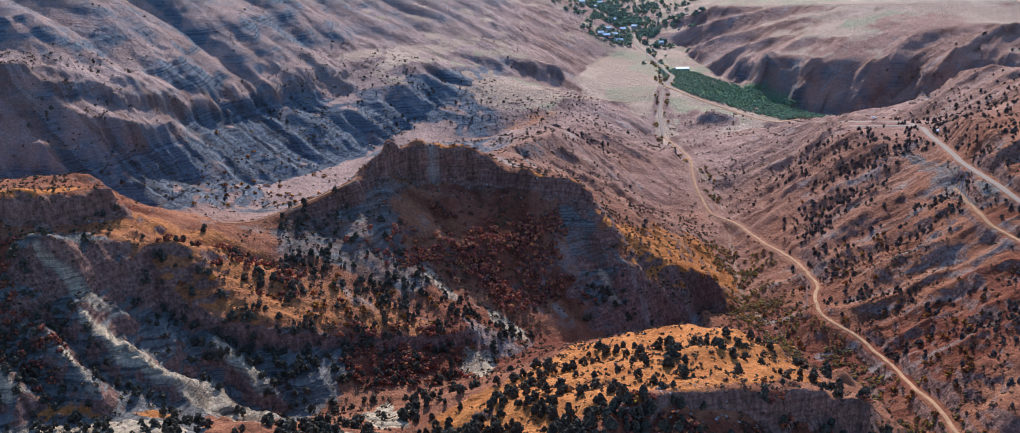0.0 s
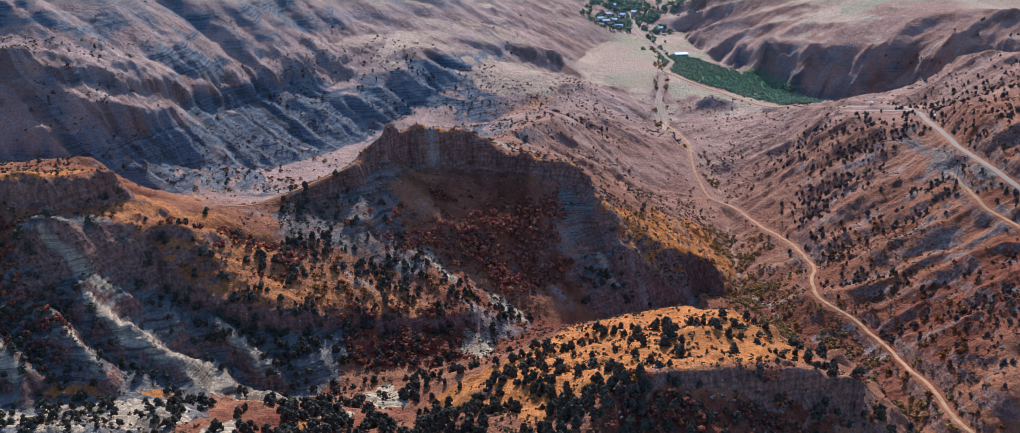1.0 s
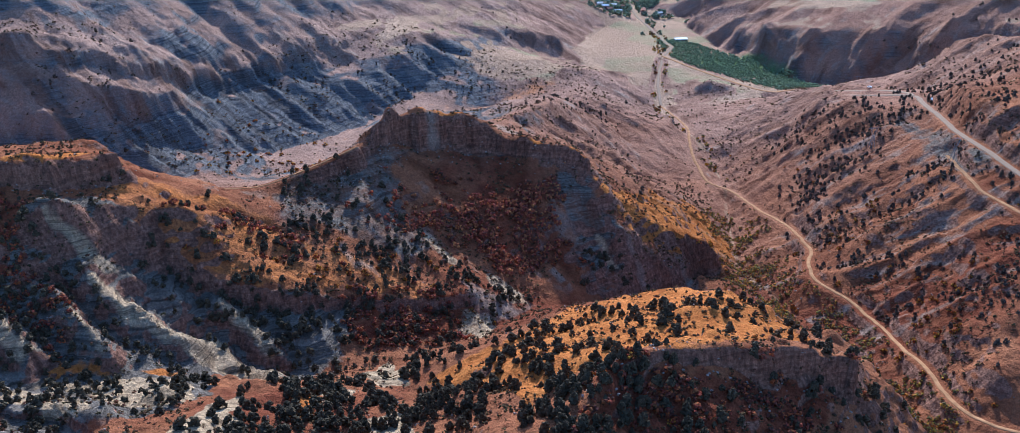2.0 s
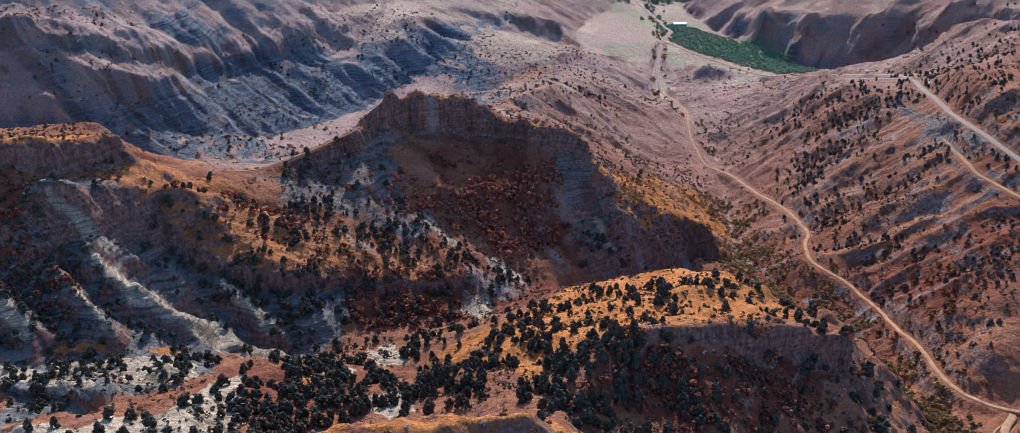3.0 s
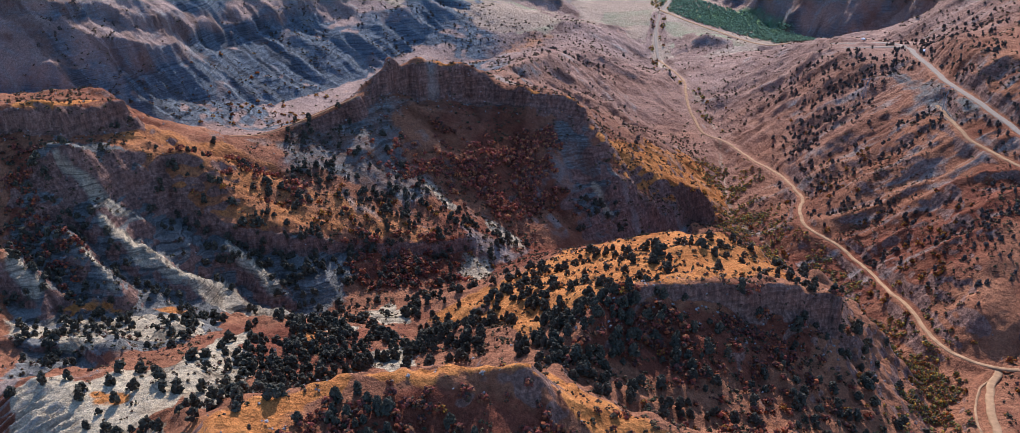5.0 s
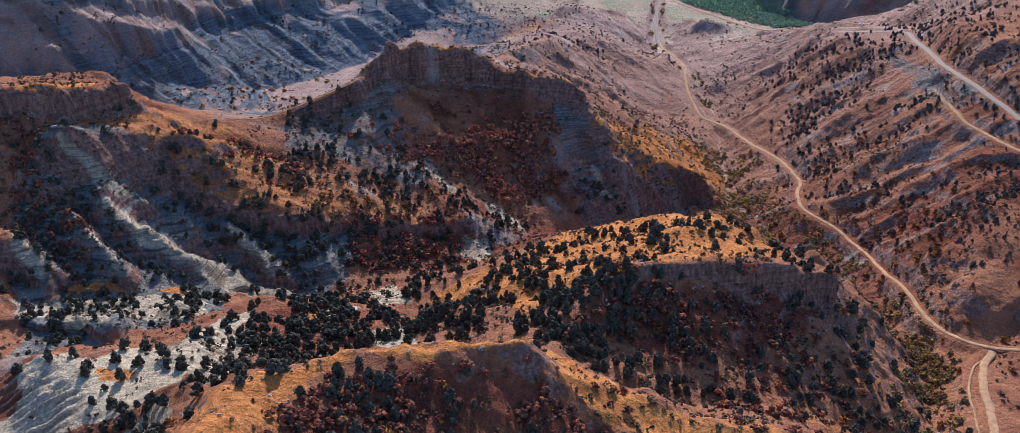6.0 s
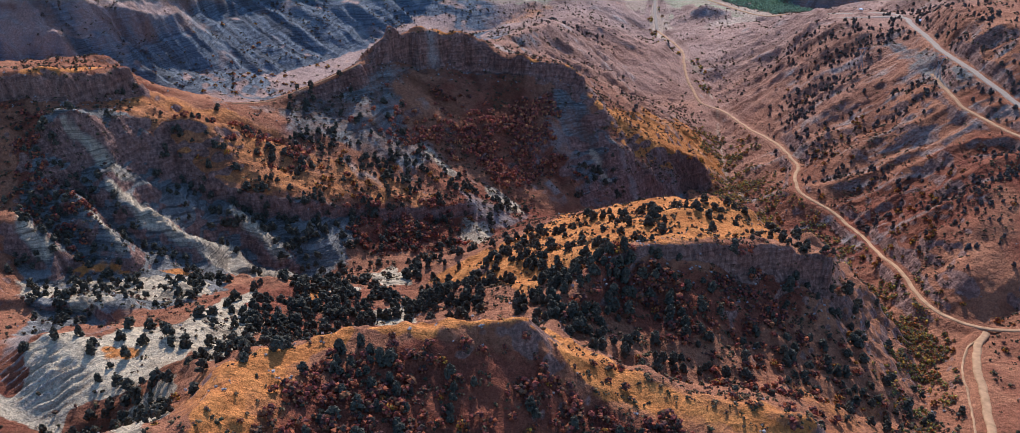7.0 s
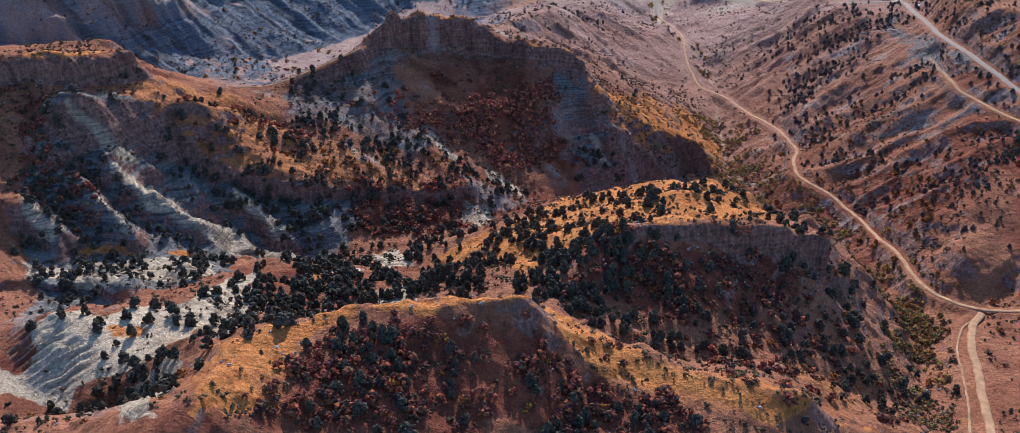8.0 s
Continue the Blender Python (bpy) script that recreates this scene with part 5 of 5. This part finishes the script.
plant_things([build_shrub(rng, AUTUMN, "orange-brown autumn shrub on the rust-red slope", "autumn shrubs above the track") for _ in range(5)], rng, xs[near_some], ys[near_some], 2.9)
xs, ys = xs[rest], ys[rest]
plant_stuff("autumn_bushes", rng, xs, ys, 2.9, "round", 12, AUTUMN, "orange and brown autumn bushes on the slopes", "shrubs", 0.85)


def scrub_band(x, y):
    return np.clip((0.35 + 0.7 * fbm(x, y, 40, 3, 117)) * (0.5 + 0.5 * smooth(0.05, 0.3, steepness(x, y))), 0, 1) * off_road(x, y) * (1 - 0.8 * blob(x, y, -165, 310, 50, 45))


xs, ys = scatter(rng, 26000, (-300, 330, 200, 700), scrub_band, 0.0)
plant_stuff("dry_scrub", rng, xs, ys, 1.9, "round", 4, SCRUB, "low dry scrub dotted over the slopes", "scrub", 0.7)
xs, ys = scatter(rng, 16000, (-450, 480, 640, 1150), lambda x, y: scrub_band(x, y) * (1 - 0.9 * ribs_at(x, y)[4]), 0.0)
plant_stuff("dry_scrub", rng, xs, ys, 2.3, "round", 3, SCRUB, "low dry scrub dotted over distant slopes", "scrub", 0.7)


# loose rock under the cliffs
def stone_band(x, y):
    d = np.zeros(np.shape(x))
    for line, amount in ((NH_CLIFF_FOOT, 0.5), (BUTTE_FOOT_CLIFF, 0.5), (LP_FOOT, 0.4), (BUTTE_CREST, 0.3), (FRONT_CREST, 0.25), (RIVER[:9], 0.3)):
        q, _ = near_line(x, y, line)
        d = np.maximum(d, amount * smooth(18, 3, q))
    return np.clip(d + 0.04, 0, 1) * off_road(x, y)


xs, ys = scatter(rng, 14000, (-300, 300, 220, 720), stone_band, 0.0)
plant_stuff("loose_rocks", rng, xs, ys, 1.5, "round", 2, STONE, "broken brown rocks strewn below the cliffs", "rocks", 0.8)


# ---- far valley: village, orchard, barn, pylons, cars ----
WHITEWASH = plain("whitewashed_wall", (0.62, 0.58, 0.52), 0.12, 0.4)
TUFF = plain("tuff_wall", (0.34, 0.26, 0.22), 0.15, 0.5)
TIN = plain("grey_tin_roof", (0.46, 0.47, 0.48), 0.15, 0.5, 0.5, 0.3)
WHITE_ROOF = plain("white_sheet_roof", (0.80, 0.80, 0.80), 0.05, 0.3, 0.5)
RUST = plain("rusty_roof", (0.30, 0.16, 0.11), 0.2, 0.5)
PANE = plain("window_glass", (0.03, 0.035, 0.04), 0.1, 1.0, 0.15)
STEEL = plain("galvanised_steel", (0.30, 0.31, 0.32), 0.15, 1.0, 0.45, 0.6)
CAR_WHITE = plain("white_car_paint", (0.82, 0.82, 0.82), 0.02, 1.0, 0.25)
RUBBER = plain("tyre_rubber", (0.02, 0.02, 0.02), 0.1, 3.0)


def spot(x, y):
    return float(height(np.array([float(x)]), np.array([float(y)]))[0])


def build_house(name, x, y, turn, length, depth, tall, wall_mat, roof_mat, label, flat=False):
    house = new(name)
    l, d = length / 2, depth / 2
    part("wall", mesh_of("wall", *cuboid(-l, -d, -1.5, l, d, tall), wall_mat), house)
    up = 0.6 if flat else depth * 0.28
    o = 0.5
    v = [(-l - o, -d - o, tall), (l + o, -d - o, tall), (l + o, d + o, tall), (-l - o, d + o, tall), (-l - o, 0, tall + up), (l + o, 0, tall + up), (-l - o, -d - o, tall + 0.15), (l + o, -d - o, tall + 0.15), (l + o, d + o, tall + 0.15), (-l - o, d + o, tall + 0.15)]
    f = [(3, 2, 1, 0), (0, 1, 7, 6), (2, 3, 9, 8), (6, 7, 5, 4), (8, 9, 4, 5), (1, 2, 8, 5, 7), (3, 0, 6, 4, 9)]
    part("roof", mesh_of("roof", v, f, roof_mat), house, "pitched sheet-metal roof")
    n = max(2, int(length / 3.2))
    pane = mesh_of("window", *cuboid(-0.55, -0.08, 0, 0.55, 0.08, 1.3), PANE)
    for k in range(n):
        w = part("window", pane, house)
        w.location = (-l + length * (k + 0.5) / n, -d, tall * 0.38)
    door = part("door", mesh_of("door", *cuboid(-0.5, -0.07, 0, 0.5, 0.07, 2.0), RUST), house)
    door.location = (l * 0.2, -d, 0.05)
    house.matrix_basis = pose(x, y, spot(x, y), 0, 0, turn)
    return tagged(house, label, "house" if name == "house" else "barn", "houses of the village" if name == "house" else "")


build_house("barn", 235, 1368, 6, 17, 8, 3.6, WHITEWASH, WHITE_ROOF, "long farm barn with a bright white roof beside the orchard", True)
HOUSES = [(136, 1528, 12, 9, 7, 0), (144, 1524, 5, 11, 7, 1), (150, 1517, 20, 8, 6, 2), (158, 1538, -10, 9, 7, 0), (163, 1513, 8, 10, 7, 1), (152, 1576, 0, 8, 6, 0), (171, 1548, 15, 9, 6, 2), (205, 1548, 80, 16, 7, 2), (228, 1532, 10, 7, 6, 0), (178, 1610, 5, 8, 7, 1), (200, 1640, -8, 9, 7, 0), (168, 1668, 12, 9, 7, 1), (140, 1720, 4, 8, 6, 0), (156, 1790, 9, 9, 7, 1), (118, 1700, 9, 9, 7, 0)]
for x, y, turn, length, depth, kind in HOUSES:
    build_house("house", x, y, turn, length, depth, 3.4 + 1.2 * (length > 8.5), (WHITEWASH, TUFF, TUFF)[kind], (TIN, WHITE_ROOF, RUST)[kind], ("small whitewashed village house with a tin roof", "stone village house under a white sheet roof", "stone village house with a rusty roof")[kind])


def village_trees(x, y):
    d = 0.9 * blob(x, y, 195, 1640, 55, 110) + 0.8 * blob(x, y, 150, 1760, 90, 80) + 0.6 * blob(x, y, 150, 1530, 26, 26) + 0.7 * blob(x, y, 218, 1560, 16, 60) + 0.5 * blob(x, y, 200, 1470, 12, 60)
    return np.clip(d * (0.6 + 0.7 * fbm(x, y, 40, 2, 131)), 0, 1) * off_road(x, y)


rng = np.random.default_rng(9)
xs, ys = scatter(rng, 6000, (60, 320, 1400, 1900), village_trees, 5.5)
plant_stuff("village_trees", rng, xs, ys, 6.2, "round", 14, VALLEY_LEAF, "green broadleaf trees round the far village", "trees")


def orchard_rows(x, y):
    u = (x - 200) * 0.78 + (y - 1300) * 0.62
    band = smooth(-6, 4, u * 0 + (x - (205 + (1340 - y) * 0.05))) * smooth(0, -8, y - (1372 - (x - 240) * 1.35)) * smooth(0, 8, y - (1262 - (x - 200) * 1.55))
    return band * (y > 1095) * (y < 1370) * off_road(x, y) * (0.55 + 0.45 * (np.sin(u * 2 * math.pi / 5.5) > -0.4))


xs, ys = scatter(rng, 9000, (195, 360, 1095, 1372), orchard_rows, 4.2)
plant_stuff("orchard_trees", rng, xs, ys, 3.3, "round", 10, ORCHARD_LEAF, "rows of green orchard trees on the valley floor", "trees")


def valley_hedges(x, y):
    d, _ = near_line(x, y, VALLEY_ROAD)
    e, _ = near_line(x, y, RIVER[9:15])
    return np.clip(0.5 * smooth(9, 5, d) + 0.5 * smooth(10, 3, e), 0, 1) * (0.4 + 0.8 * fbm(x, y, 30, 2, 133)) * off_road(x, y)


xs, ys = scatter(rng, 5000, (120, 260, 850, 1560), valley_hedges, 3.0)
plant_stuff("hedge_bushes", rng, xs, ys, 3.0, "round", 8, GREEN_LEAF, "olive hedge bushes lining the valley road", "shrubs")


def build_pylon(x, y, turn, tall):
    pylon = new("pylon")
    legs = []
    w = tall * 0.10
    waist = tall * 0.55
    for sx in (-1, 1):
        for sy in (-1, 1):
            leg = [rod((sx * w, sy * w, -1.0), (sx * w * 0.35, sy * w * 0.35, waist), 0.17)]
            part("leg", mesh_of("leg", *joined(leg), STEEL), pylon)
    for k in range(5):
        z0, z1 = waist * k / 5, waist * (k + 1) / 5
        r0, r1 = w * (1 - 0.65 * k / 5), w * (1 - 0.65 * (k + 1) / 5)
        brace = [rod((-r0, -r0, z0), (r1, -r1, z1), 0.05), rod((r0, -r0, z0), (-r1, -r1, z1), 0.05), rod((-r0, r0, z0), (r1, r1, z1), 0.05), rod((r0, r0, z0), (-r1, r1, z1), 0.05), rod((-r0, -r0, z0), (-r1, r1, z1), 0.05), rod((r0, -r0, z0), (r1, r1, z1), 0.05)]
        part("brace", mesh_of("brace", *joined(brace), STEEL), pylon)
    for sx in (-1, 1):
        arm = [rod((sx * w * 0.35, 0, waist), (sx * tall * 0.17, 0, tall * 0.9), 0.17), rod((sx * w * 0.1, 0, waist), (sx * tall * 0.11, 0, tall * 0.9), 0.12)]
        arm += [rod((sx * tall * (0.035 + 0.028 * k), 0, waist + tall * 0.07 * k), (sx * tall * (0.025 + 0.026 * (k + 1)), 0, waist + tall * 0.07 * (k + 1)), 0.05) for k in range(5)]
        part("arm", mesh_of("arm", *joined(arm), STEEL), pylon)
    beam = [rod((-tall * 0.28, 0, tall * 0.9), (tall * 0.28, 0, tall * 0.9), 0.16), rod((-tall * 0.22, 0, tall * 0.94), (tall * 0.22, 0, tall * 0.94), 0.08)]
    part("crossarm", mesh_of("crossarm", *joined(beam), STEEL), pylon)
    for k in (-0.27, 0.0, 0.27):
        part("insulator", mesh_of("insulator", *rod((tall * k, 0, tall * 0.82), (tall * k, 0, tall * 0.9), 0.1, 6), PANE), pylon)
    pylon.matrix_basis = pose(x, y, spot(x, y), 0, 0, turn)
    return tagged(pylon, "grey lattice steel power pylon with forked head on the slope", "pylon", "power pylons")


build_pylon(324, 684, 15, 20)
build_pylon(296, 772, 12, 18)
build_pylon(418, 1172, 10, 19)


def build_car(x, y, turn):
    car = new("car")
    side = [(-2.1, 0.35), (-2.1, 0.85), (-1.9, 1.0), (-1.15, 1.05), (-0.7, 1.48), (0.75, 1.5), (1.35, 1.02), (2.0, 0.9), (2.1, 0.6), (2.1, 0.35)]
    v = [(a, s, b) for s in (-0.85, 0.85) for a, b in side]
    n = len(side)
    f = [tuple(range(n)), tuple(range(2 * n - 1, n - 1, -1))] + [(k, n + k, n + (k + 1) % n, (k + 1) % n) for k in range(n)]
    part("body", mesh_of("body", v, f, CAR_WHITE), car)
    part("windscreen", mesh_of("windscreen", [(0.80, -0.7, 1.47), (1.30, -0.7, 1.09), (1.30, 0.7, 1.09), (0.80, 0.7, 1.47), (0.84, -0.7, 1.50), (1.34, -0.7, 1.12), (1.34, 0.7, 1.12), (0.84, 0.7, 1.50)], [(3, 2, 1, 0), (4, 5, 6, 7), (0, 1, 5, 4), (2, 3, 7, 6), (1, 2, 6, 5), (3, 0, 4, 7)], PANE), car)
    for a in (-1.3, 1.3):
        for s in (-0.8, 0.8):
            part("wheel", mesh_of("wheel", *rod((a, s - 0.1, 0.33), (a, s + 0.1, 0.33), 0.33, 12), RUBBER), car)
    car.matrix_basis = pose(x, y, spot(x, y) + 0.36, 0, 0, turn)
    return tagged(car, "small white car on the pale mountain road", "car", "cars on the mountain road")


build_car(358.6, 820, 68)
build_car(338, 913, 155)
